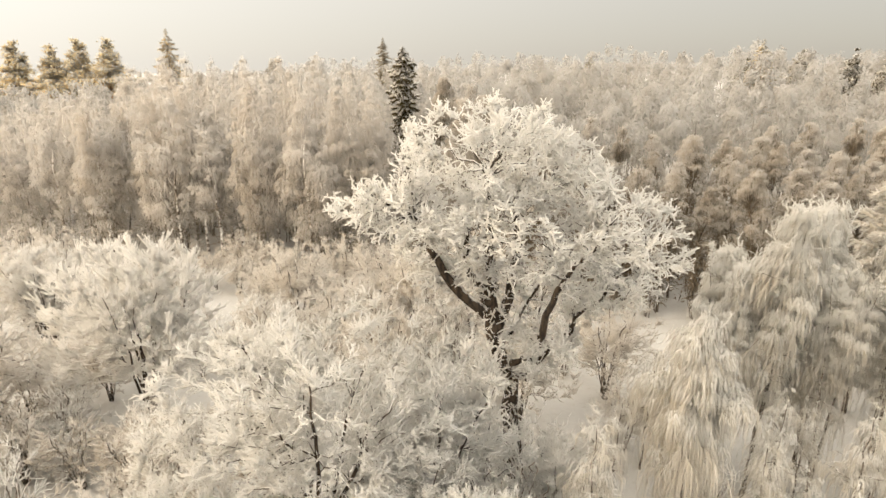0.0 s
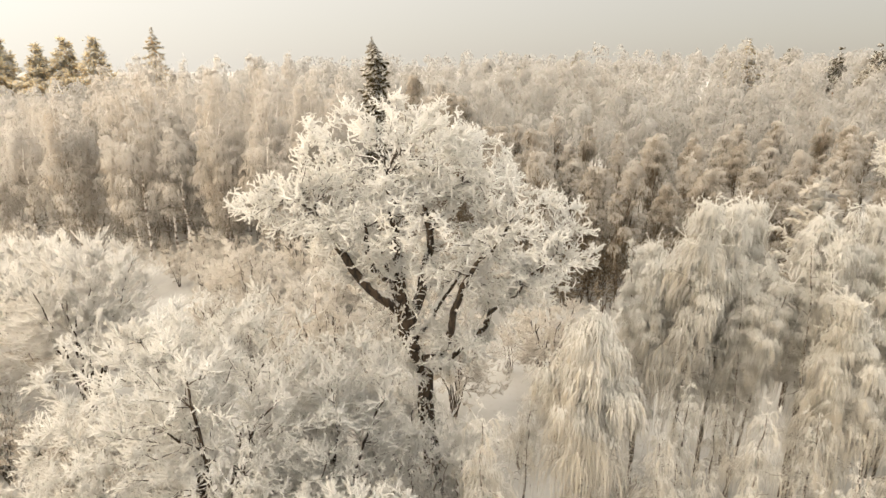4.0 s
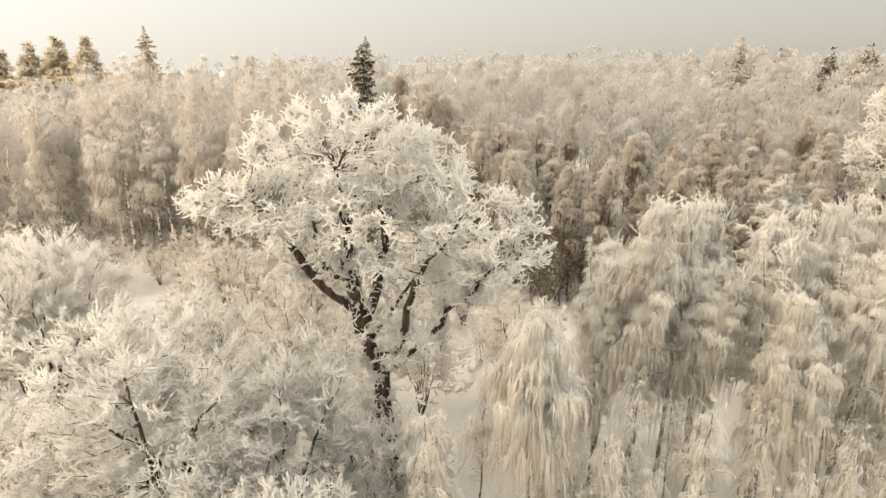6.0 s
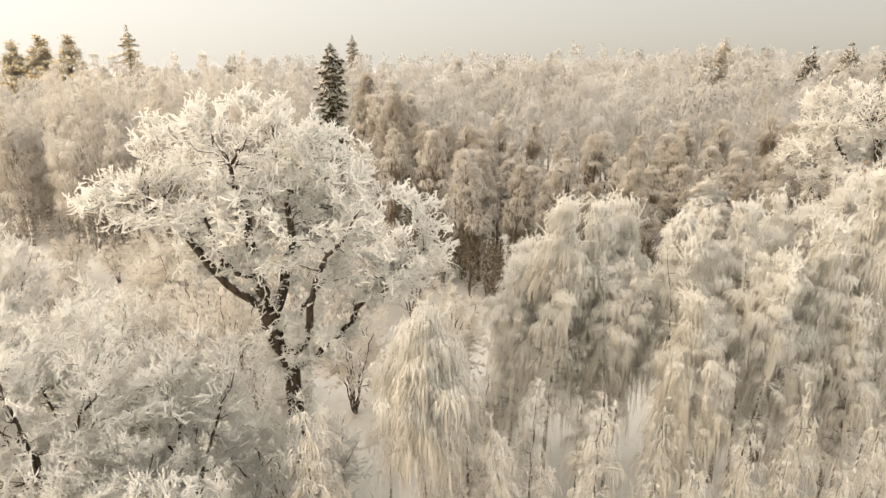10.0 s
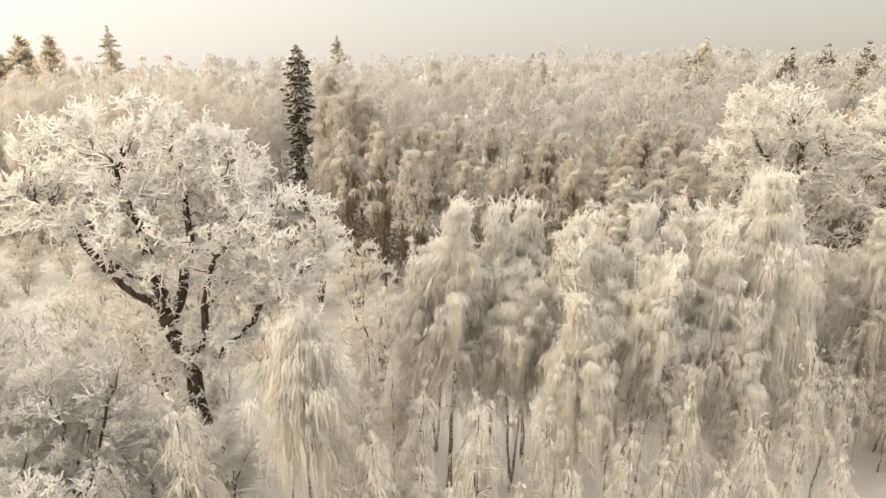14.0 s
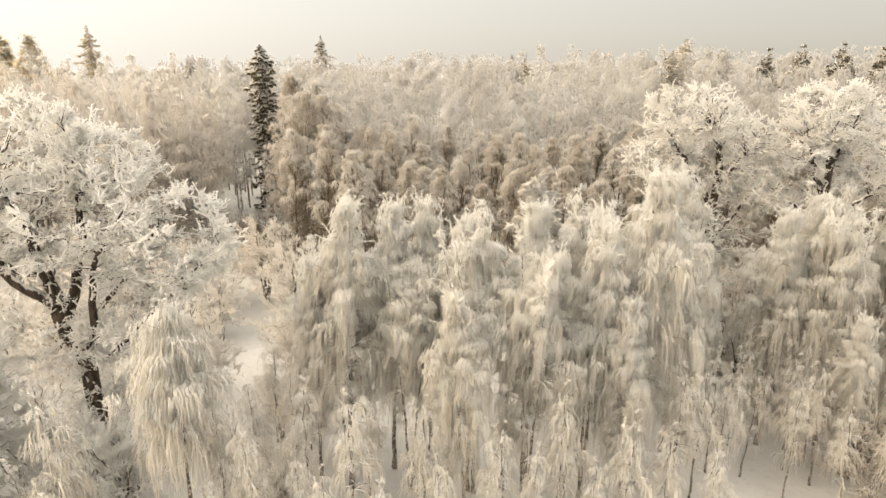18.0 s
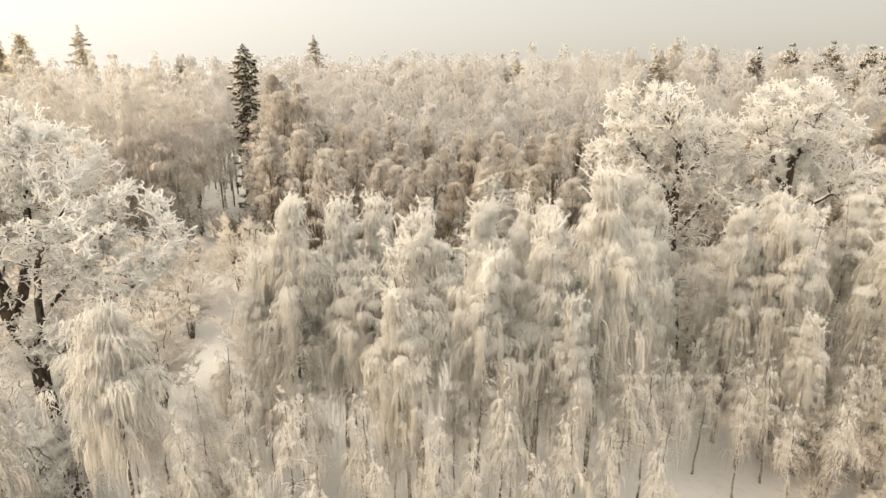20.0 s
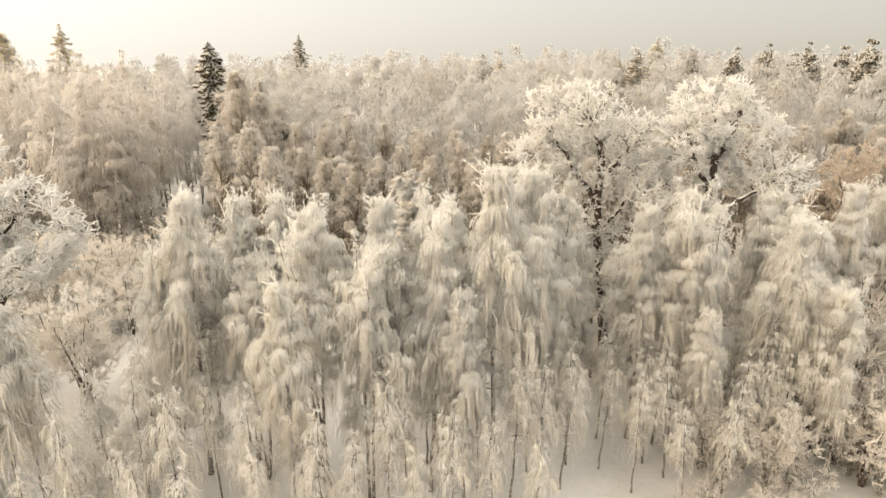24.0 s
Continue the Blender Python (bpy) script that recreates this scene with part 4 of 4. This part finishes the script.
def forest_tree(seed, h, spread, base, clumps, per, label, group, fine=1.0, inner=300, rime=None):
    """A tree of the wood's edge: trunk, arching branches and pillow-like clumps of drooping rimed twigs."""
    rng = np.random.default_rng(seed)
    root = new("forest_birch")
    tp = wobble(rng, resample([(0, 0, -0.3), (rng.normal(0, 0.3), rng.normal(0, 0.3), h * 0.5), (rng.normal(0, 0.5), rng.normal(0, 0.5), h * (0.78 if rime else 0.97))], 10), 0.1)
    tr = np.linspace(0.008 * h + 0.03, 0.03, 10)
    g = Geo()
    g.tubes(tp[None], tr[None], 5)
    part("trunk", g, BARK_PALE if rime else BARK_WOOD, root, smooth=True)
    u = base + (1 - base) * rng.uniform(0, 1, clumps) ** (0.75 if rime else 0.55)
    z = u * h
    prof = spread * np.clip(np.minimum((u - base) / (1 - base) * 3.0 + 0.35, 1.0) * np.clip((1.03 - u) / 0.45, 0, 1) ** 0.65, 0.12, 1)
    a = rng.uniform(0, 6.28, clumps)
    rad = prof * rng.uniform(0.55, 1.0, clumps)
    tips = np.stack([rad * np.cos(a), rad * np.sin(a), z], axis=1)
    if rime:      # several leaders of unlike height instead of one rounded top
        lead = rng.integers(0, 4, clumps)
        way = np.array([(0.1, 0.1), (1.0, 0.3), (-0.7, 0.8), (-0.3, -1.0)]) * spread * 0.62
        k = np.clip((u - 0.45) / 0.4, 0, 1)[:, None]
        tips[:, :2] = tips[:, :2] * (1 - 0.42 * k) + way[lead] * k
        tips[:, 2] *= 1 - np.array([0.0, 0.07, 0.13, 0.2])[lead] * k[:, 0]
    ta = np.stack([np.interp(z - rad * 1.7, tp[:, 2], tp[:, i]) for i in range(3)], axis=1)
    if rime:
        ta[:, :2] += way[lead] * np.clip(k - 0.1, 0, 1)
    u3 = np.linspace(0, 1, 3)[None, :, None]
    mid = ta * 0.4 + tips * 0.6 + np.array([0, 0, 1]) * (rad * 0.35)[:, None]
    P = (1 - u3) ** 2 * ta[:, None] + 2 * u3 * (1 - u3) * mid[:, None] + u3 ** 2 * tips[:, None]
    R = np.broadcast_to(np.linspace(0.05, 0.02, 3), (clumps, 3)) * (0.2 if rime else 1.0)
    g = Geo()
    g.tubes(P, R, 3)
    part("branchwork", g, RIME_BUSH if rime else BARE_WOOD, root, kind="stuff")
    # drooping pillows of rime, each an umbrella of hanging twigs
    i = np.repeat(np.arange(clumps), per)
    n = len(i)
    size = (rng.uniform(0.7, 1.3, clumps) * np.clip(spread / 2.8, 0.8, 1.25) * (np.clip(0.4 + (1 - u) * 1.6, 0.36, 1) * 0.8 if rime else np.clip(0.55 + (1 - u) * 1.5, 0.5, 1) * 0.8))[i]
    th = np.arccos(rng.uniform(-0.15, 1.0, n))
    ph = rng.uniform(0, 6.28, n)
    st, ct = np.sin(th), np.cos(th)
    d = np.stack([st * np.cos(ph), st * np.sin(ph), ct * 0.85], 1)
    b = tips[i] + d * size[:, None] * rng.uniform(0.75, 1.0, (n, 1)) + [0, 0, -0.2]
    w = unit(np.stack([ct * np.cos(ph), ct * np.sin(ph), -st], 1) * 0.45 + d * 0.25 + rng.normal(0, 0.3, (n, 3)) + [0, 0, -0.6])
    SP, SR = spikes(rng, b, w, rng.uniform(0.5, 1.1, n) * size, rng.uniform(0.035, 0.068, n) * fine)
    g = Geo()
    axis = unit(tips * [1, 1, 0])[i]
    g.tubes(SP, SR, 3, d + axis * 0.5 + [0, 0, 0.25], 0.88)
    # light upward tips
    m = clumps * (7 if rime else 3)
    j = rng.integers(0, clumps, m)
    w = unit(rng.normal(0, 0.6, (m, 3)) + [0, 0, 0.5])
    SP, SR = spikes(rng, tips[j] + rng.normal(0, 0.25, (m, 3)), w, rng.uniform(0.3, 0.7, m), rng.uniform(0.03, 0.05, m))
    g.tubes(SP, SR, 3, w + [0, 0, 0.4], 0.8)
    # thin curtains that hang below the pillows
    m = clumps * 9
    j = rng.integers(0, clumps, m)
    b = tips[j] + rng.normal(0, 0.45, (m, 3)) * [1, 1, 0.4] + [0, 0, -0.2]
    L = rng.uniform(0.8, 2.4, m)
    SP, SR = spikes(rng, b, unit(rng.normal(0, 0.1, (m, 3)) + [0, 0, -1]), L, rng.uniform(0.022, 0.04, m))
    g.tubes(SP, SR, 3, unit(tips * [1, 1, 0])[j] + [0, 0, 0.3], 0.85)
    part("crown", g, rime or RIME_WOOD, root, "pillows of drooping twigs white with rime", True, "stuff")
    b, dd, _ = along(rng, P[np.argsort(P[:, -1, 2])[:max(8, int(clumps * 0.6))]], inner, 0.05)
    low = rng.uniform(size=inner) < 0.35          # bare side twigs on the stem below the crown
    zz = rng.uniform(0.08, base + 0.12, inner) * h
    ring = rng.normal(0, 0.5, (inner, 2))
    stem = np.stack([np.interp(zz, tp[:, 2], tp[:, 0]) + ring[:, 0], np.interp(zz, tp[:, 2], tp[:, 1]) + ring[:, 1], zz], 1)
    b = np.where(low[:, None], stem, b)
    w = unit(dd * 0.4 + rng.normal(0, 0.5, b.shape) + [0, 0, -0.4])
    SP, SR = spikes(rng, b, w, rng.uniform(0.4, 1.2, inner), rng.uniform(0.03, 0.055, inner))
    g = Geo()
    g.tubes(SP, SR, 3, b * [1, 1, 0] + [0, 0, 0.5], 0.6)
    part("undercrown", g, BARE_WOOD, root, "brown inner twigs with little rime, darkened for shade below the crown", True, "stuff")
    return tagged(root, label, "tree", group)


FH = 20.0
FOREST = [forest_tree(50 + i, FH, sp, ba, cl, 60, "tall frosted birch of the dense forest edge with bare lower trunk", "forest edge trees", fi, 1150)
          for i, (sp, ba, cl, fi) in enumerate(((2.5, 0.44, 38, 1.0), (3.0, 0.4, 42, 1.05), (2.2, 0.48, 34, 1.0), (2.7, 0.5, 36, 1.1), (2.4, 0.42, 38, 1.0), (3.1, 0.46, 42, 1.1)))]
COLUMN = [forest_tree(57 + i, FH, sp, ba, int(cl * 1.7), 46, "column-shaped forest birch plastered with rime almost to the ground", "forest edge trees", fi, 160, RIME_COLUMN)
          for i, (sp, ba, cl, fi) in enumerate(((2.6, 0.2, 50, 1.05), (2.2, 0.16, 46, 1.0), (3.0, 0.22, 54, 1.1), (2.5, 0.26, 46, 1.0)))]

EDGE = ((-110, 96), (-60, 84), (-30, 79), (-8, 72), (8, 66), (20, 58), (34, 59), (50, 58), (66, 58), (82, 62), (110, 70), (150, 84))


def edge_y(x):
    return float(np.interp(x, [p[0] for p in EDGE], [p[1] for p in EDGE]))


def wood_height(x, back):
    """Tall wall of trees on one side, lower trees that step up behind each other on the other."""
    f = min(max((x + 12) / 30, 0), 1)
    return (24.0 + 0.03 * back - 5.0 * min(max((-x - 46) / 14, 0), 1)) * (1 - f) + (14.5 + min(back, 40) * 0.16) * f


rf = np.random.default_rng(60)
count = 0
for row in range(5):
    x = -86.0 + rf.uniform(0, 3)
    while x < 122:
        back = row * 5.2 + rf.uniform(-1.6, 1.6) + max(0, row - 3) * 1.5
        y = edge_y(x) + back
        if abs(x * 0.9) < y * 0.95 + 30 and (x + 6.4) ** 2 + (y - 99) ** 2 > 5 and not (y < 90 and x < -y * 0.8 - 6) and not (y < 100 and -8.2 < x < -4.4 + (99 - y) * 0.28):
            top = wood_height(x, back) * rf.uniform(0.86, 1.08)
            s = top / FH
            kinds = COLUMN if x + rf.normal(0, 5) < -7 else FOREST
            place(kinds[int(rf.integers(0, len(kinds)))], x, y, rf.uniform(0, 360), s ** 0.6, s ** 0.4, (rf.normal(0, 2.0), rf.normal(0, 2.0)))
            count += 1
        x += rf.uniform(3.2, 5.4) + row * 0.25

for x, y, top, v, turn in ((-24.0, 75.0, 22.8, 1, 20), (-16.5, 72.5, 22.0, 2, 110), (-11.0, 74.0, 23.4, 3, 200), (-36.0, 77.5, 23.0, 2, 300), (-47.0, 80.5, 23.6, 1, 60), (-30.0, 77.0, 20.5, 0, 150)):
    place(COLUMN[v], x, y, turn, 1.3, top / FH / 1.3, label="tall column-shaped birch plastered with rime at the forest edge")

place(COLUMN[1], 0.3, 80.0, 160, 0.85, 14.8 / FH / 0.85, label="low rime-laden birch with pillowed boughs in front of a dark spruce")
place(COLUMN[2], 2.6, 79.0, 70, 1.1, 21.0 / FH / 1.1, label="rime-laden birch with pillowed boughs in front of a dark spruce")

# unseen trees left of the clearing, added to shade it from the sun
for i in range(28):
    x, y = -84.0 + (i % 4) * 6.6 + rf.uniform(-2, 2), 6.0 + (i // 4) * 6.2 + rf.uniform(-2, 2)
    place(COLUMN[i % 4], x, y, rf.uniform(0, 360), 1.1, rf.uniform(0.92, 1.1))

# ---------------------------------------------------------------- undergrowth along the forest edge


def undergrowth():
    rng = np.random.default_rng(65)
    g, gs, gp = Geo(), Geo(), Geo()
    for k in range(420):
        x = rng.uniform(-82, 105)
        y = edge_y(x) + rng.uniform(-2.5, 17)
        gz = float(ground_z(x, y))
        h = rng.uniform(2.0, 6.5) if x < 8 else rng.uniform(3.0, 9.0)
        n = int(26 * h)
        d = unit(rng.normal(size=(n, 3)) * [1, 1, 0.8])
        b = np.array([x, y, gz + h * 0.55]) + d * rng.uniform(0.3, 1, (n, 1)) * [h * 0.34, h * 0.34, h * 0.42]
        w = unit(d * 0.6 + rng.normal(0, 0.5, (n, 3)) + [0, 0, -0.1])
        SP, SR = spikes(rng, b, w, rng.uniform(0.3, 0.8, n), rng.uniform(0.05, 0.1, n))
        (gp if x < -6 else g).tubes(SP, SR, 3, d + [0, 0, 0.3], 0.7)
        m = 5
        foot = np.array([x, y, gz - 0.1]) + rng.normal(0, 0.15, (m, 3)) * [1, 1, 0]
        tip = np.array([x, y, gz]) + np.stack([rng.normal(0, h * 0.2, m), rng.normal(0, h * 0.2, m), rng.uniform(0.7, 1.0, m) * h], 1)
        gs.tubes(np.stack([foot, tip], 1), np.broadcast_to([0.05, 0.0], (m, 2)), 3)
    root = new("undergrowth")
    tagged(root, "frosted bushes and saplings at the foot of the forest edge", "undergrowth", kind="stuff")
    part("crown", g, BARE_WOOD, root, "", True, "stuff")
    part("pale_crown", gp, RIME_COLUMN, root, "", True, "stuff")
    part("stem_mass", gs, BARK_WOOD, root, kind="stuff")


undergrowth()

# ---------------------------------------------------------------- conifers


def spruce_tree(seed, h, spread, whorls, snow, base=0.1, label="", gap=0.0, needle=None, taper=1.7, lift=0.0):
    rng = np.random.default_rng(seed)
    root = new("spruce_tree")
    tp = np.stack([np.zeros(8), np.zeros(8), np.linspace(-0.3, h, 8)], axis=1)
    g = Geo()
    g.tubes(tp[None], np.linspace(0.012 * h, 0.02, 8)[None], 6)
    part("trunk", g, BARK_WOOD, root, smooth=True)
    P = []
    for i in range(whorls * 6):
        u = base + (1 - base) * ((i + rng.uniform(0, 1)) / (whorls * 6)) ** 0.9
        if gap and math.sin(u * 43.0 + 1.0) > 1 - 2 * gap:
            continue
        l = (spread * min(1.0, (1 - u) * taper) ** 0.8 * 0.66 + 0.08) * rng.uniform(0.4, 1.3) * (0.86 + 0.22 * math.sin(u * 61 + i % 6))
        a = i * 2.4 + rng.uniform(-0.5, 0.5)
        o = np.array([math.cos(a), math.sin(a), 0])
        z = np.array([0, 0, u * h])
        sag = rng.uniform(0.1, 0.7) - lift
        P.append([z, z + o * l * 0.4 - [0, 0, l * sag * 0.35], z + o * l * 0.8 - [0, 0, l * sag], z + o * l - [0, 0, l * sag * 0.95]])
    P = np.array(P)
    g = Geo()
    g.tubes(P, np.broadcast_to([0.04, 0.03, 0.02, 0.01], (len(P), 4)), 3)
    part("branchwork", g, BARK_PALE if needle else BARK_WOOD, root, kind="stuff")
    for name, mat, n, dz in (("needle_crown", needle or NEEDLE, len(P) * 30, -0.75), ("snow_cover", NEEDLE_SNOW, int(len(P) * 15 * snow), 0.1)):
        b, d, i = along(rng, P, n, 0.08)
        near = np.clip(np.linalg.norm(P[i, -1] - P[i, 0], axis=1) / 1.3, 0.3, 1.0)
        side = np.cross(d, [0, 0, 1.0]) * rng.choice([-1, 1], n)[:, None]
        w = unit(d * 0.7 + side * rng.uniform(0.2, 0.9, (n, 1)) + [0, 0, dz] + rng.normal(0, 0.25, (n, 3)))
        SP, SR = spikes(rng, b + [0, 0, 0.06 if dz > 0 else 0], w, rng.uniform(0.3, 0.75, n) * near, rng.uniform(0.08, 0.15, n) * near)
        g = Geo()
        g.tubes(SP, SR, 3, b * [1, 1, 0] + w * 0.3 + [0, 0, 0.5 if dz > 0 else 0.0], 0.7)
        part(name, g, mat, root, "", True, "stuff")
    return tagged(root, label, "tree", "spruces")


SPRUCE = spruce_tree(71, 27.0, 2.8, 62, 1.1, 0.06, "dark green spruce lightly dusted with snow among pale birches", 0.0, taper=11.0, lift=-0.4)
place(SPRUCE, -6.4, 99.0, 0, 1.2, 27.4 / 27 / 1.2, label="tall narrow dark spruce lightly dusted with snow")
SPRUCE_THIN = spruce_tree(72, 27.0, 4.2, 24, 1.6, 0.2, "thin ragged spruce with gaps and golden frosted boughs above the wood", 0.0, NEEDLE_PINE, 3.2)
SPRUCE_SNOWY = spruce_tree(73, 27.0, 4.0, 34, 1.2, 0.1, "broad-based spruce with snow on every bough above the wood", 0.0, NEEDLE_BROWN, 3.4)
for x, y, top, pr in ((-75.3, 170.5, 35.4, SPRUCE_THIN), (-21.0, 218.0, 35.2, SPRUCE_SNOWY), (91.9, 179.0, 33.0, SPRUCE_THIN), (72.0, 144.0, 26.6, SPRUCE_SNOWY), (41.7, 175.0, 28.4, SPRUCE_SNOWY),
                      (-46.0, 165.0, 26.8, SPRUCE_SNOWY), (48.5, 200.0, 27.6, SPRUCE_THIN), (78.0, 150.0, 29.0, SPRUCE_SNOWY), (31.0, 215.0, 27.6, SPRUCE_SNOWY)):
    gz = float(ground_z(x, y))
    place(pr, x, y, (x * 7) % 360, 1.45, (top - gz) / 27.0 / 1.45)

SPRUCE_YOUNG = spruce_tree(74, 18.0, 3.6, 26, 2.2, 0.12, "young spruce with star-shaped frosted tip and dark inner boughs among birches", needle=RIME_OAK, taper=4.0, lift=0.75)
place(SPRUCE_YOUNG, 30.3, 39.2, 40, 1.0, 17.9 / 18.0)


def pine_tree(seed, h, label, needles, snow, needle=None):
    rng = np.random.default_rng(seed)
    root = new("pine_tree")
    tp = wobble(rng, resample([(0, 0, -0.3), (0.3, 0.1, h * 0.5), (0.1, -0.1, h * 0.95)], 10), 0.06)
    tr = np.linspace(0.26, 0.06, 10)
    g = Geo()
    g.tubes(tp[None], tr[None], 6)
    part("trunk", g, BARK_PINE, root, smooth=True)
    lob = np.array([(rng.normal(0, 0.12 + (0.98 - u) * 0.7), rng.normal(0, 0.1), u * h, 0.2 + (0.98 - u) * 8.6, 0.2 + (0.98 - u) * 8.6, 0.5 + (0.98 - u) * 3.0) for u in np.linspace(0.97, 0.6, 9)])
    P, R = ramify(rng, tp[4:], tr[4:], shell(rng, lob, 150, 0.35), 5, 0.1, 0.5, 0.2)
    g = Geo()
    g.tubes(P, R * 0.2, 3)
    part("branchwork", g, BARK_PINE, root, kind="stuff")
    for name, mat, n in (("needle_crown", needle or NEEDLE_PINE, needles), ("snow_cover", NEEDLE_SNOW, snow)):
        b, d, _ = along(rng, P, n, 0.4)
        w = unit(d * 0.5 + unit(rng.normal(size=b.shape)) + [0, 0, 0.2 if name[0] == "n" else 0.5])
        SP, SR = spikes(rng, b + rng.normal(0, 0.2, b.shape), w, rng.uniform(0.25, 0.6, n), rng.uniform(0.09, 0.17, n))
        g = Geo()
        g.tubes(SP, SR, 3, (b - [0, 0, h * 0.7]) * [1, 1, 0.5] + [0, 0, 0.6], 0.75)
        part(name, g, mat, root, "", True, "stuff")
    return tagged(root, label, "tree", "pines")


PINES = [pine_tree(81, 22.0, "frosted pine with rounded golden-green crown above the wood", 2600, 1900), pine_tree(82, 22.0, "frosted pine with snow-laden lumpy crown above the wood", 1500, 2600, NEEDLE)]
for k, (x, y, top) in enumerate(((-117.4, 170, 32.4), (-107.4, 170, 31.4), (-100.4, 171, 33.0), (-91.6, 170, 33.0), (98.3, 170, 30.9), (106.0, 160, 31.0), (109.4, 150, 31.6), (119.3, 150, 32.2), (115.0, 130, 30.5),
                                 (113.9, 120, 31.2), (126.0, 140, 32.4), (104.0, 128, 29.0), (134.0, 150, 32.5), (-127.0, 172, 30.5), (83.2, 170, 28.6))):
    gz = float(ground_z(x, y))
    wide = 2.3 if x < -60 else 1.35
    place(PINES[0 if x < -60 else 1], x, y, (k * 77) % 360, wide, (top - gz) / 22.0 / wide)

# ---------------------------------------------------------------- far woods behind the edge


def far_woods():
    """The mass of frosted tree tops behind the forest edge, as far as the skyline."""
    rng = np.random.default_rng(90)
    g, gw = Geo(), Geo()
    y = 78.0
    while y < 1500:
        gap = 4.2 + max(0, y - 92) * 0.032 + max(0, y - 280) * 0.05
        half = y * 0.8 + 45
        xs = np.arange(-half, half + 40, gap) + rng.uniform(-gap * 0.4, gap * 0.4, len(np.arange(-half, half + 40, gap)))
        for x in xs:
            yy = y + rng.uniform(-2, 2)
            back = yy - edge_y(x)
            if back < 25.5 or (x + 6.4) ** 2 + (yy - 99) ** 2 < 8:
                continue
            gz = float(ground_z(x, yy))
            h = rng.uniform(0.72, 1.2) * (19.4 - 3.0 * min(max((-x - 64) / 20, 0), 1)) * (1 + 0.1 * math.sin(x * 0.13 + yy * 0.05) * math.sin(yy * 0.11 + 1))
            n = int(np.clip(400 - (yy - 92) * 2.2, 44, 400))
            wide = min(1.0 + max(0, yy - 92) * 0.0085, 6.0)
            sp = rng.uniform(1.7, 2.8)
            k = 8
            u = rng.uniform(0.5, 1.0, k)
            a = rng.uniform(0, 6.28, k)
            pr = sp * np.clip(np.sin(np.pi * (u - 0.3) / 0.74), 0.2, 1) * rng.uniform(0.2, 1, k)
            c = np.stack([x + pr * np.cos(a), yy + pr * np.sin(a), gz + u * h], 1)
            i = rng.integers(0, k, n)
            d = unit(rng.normal(size=(n, 3)) * [1, 1, 0.9] + [0, 0, 0.35])
            b = c[i] + d * rng.uniform(0.55, 1.0, (n, 1)) * [1.25, 1.25, 1.6] + [0, 0, 0.1]
            w = unit(d * [0.45, 0.45, 0.1] + rng.normal(0, 0.22, (n, 3)) + [0, 0, -0.8])
            SP, SR = spikes(rng, b, w, rng.uniform(0.45, 1.0, n) * max(1.0, wide / 3), rng.uniform(0.11, 0.2, n) * wide)
            g.tubes(SP, SR, 3, d + unit((c[i] - [x, yy, gz]) * [1, 1, 0]) * 0.4 + [0, 0, 0.3], 0.88)
            gw.tubes(np.array([[(x, yy, gz - 0.2), (x, yy, gz + h * 0.8)]]), np.array([[0.13, 0.0]]), 4)
        y += gap
    root = new("far_woods")
    tagged(root, "dense frosted birch wood that reaches to the skyline", "forest", kind="stuff")
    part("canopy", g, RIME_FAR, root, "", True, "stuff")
    part("understory", gw, BARK_WOOD, root, kind="stuff")


far_woods()
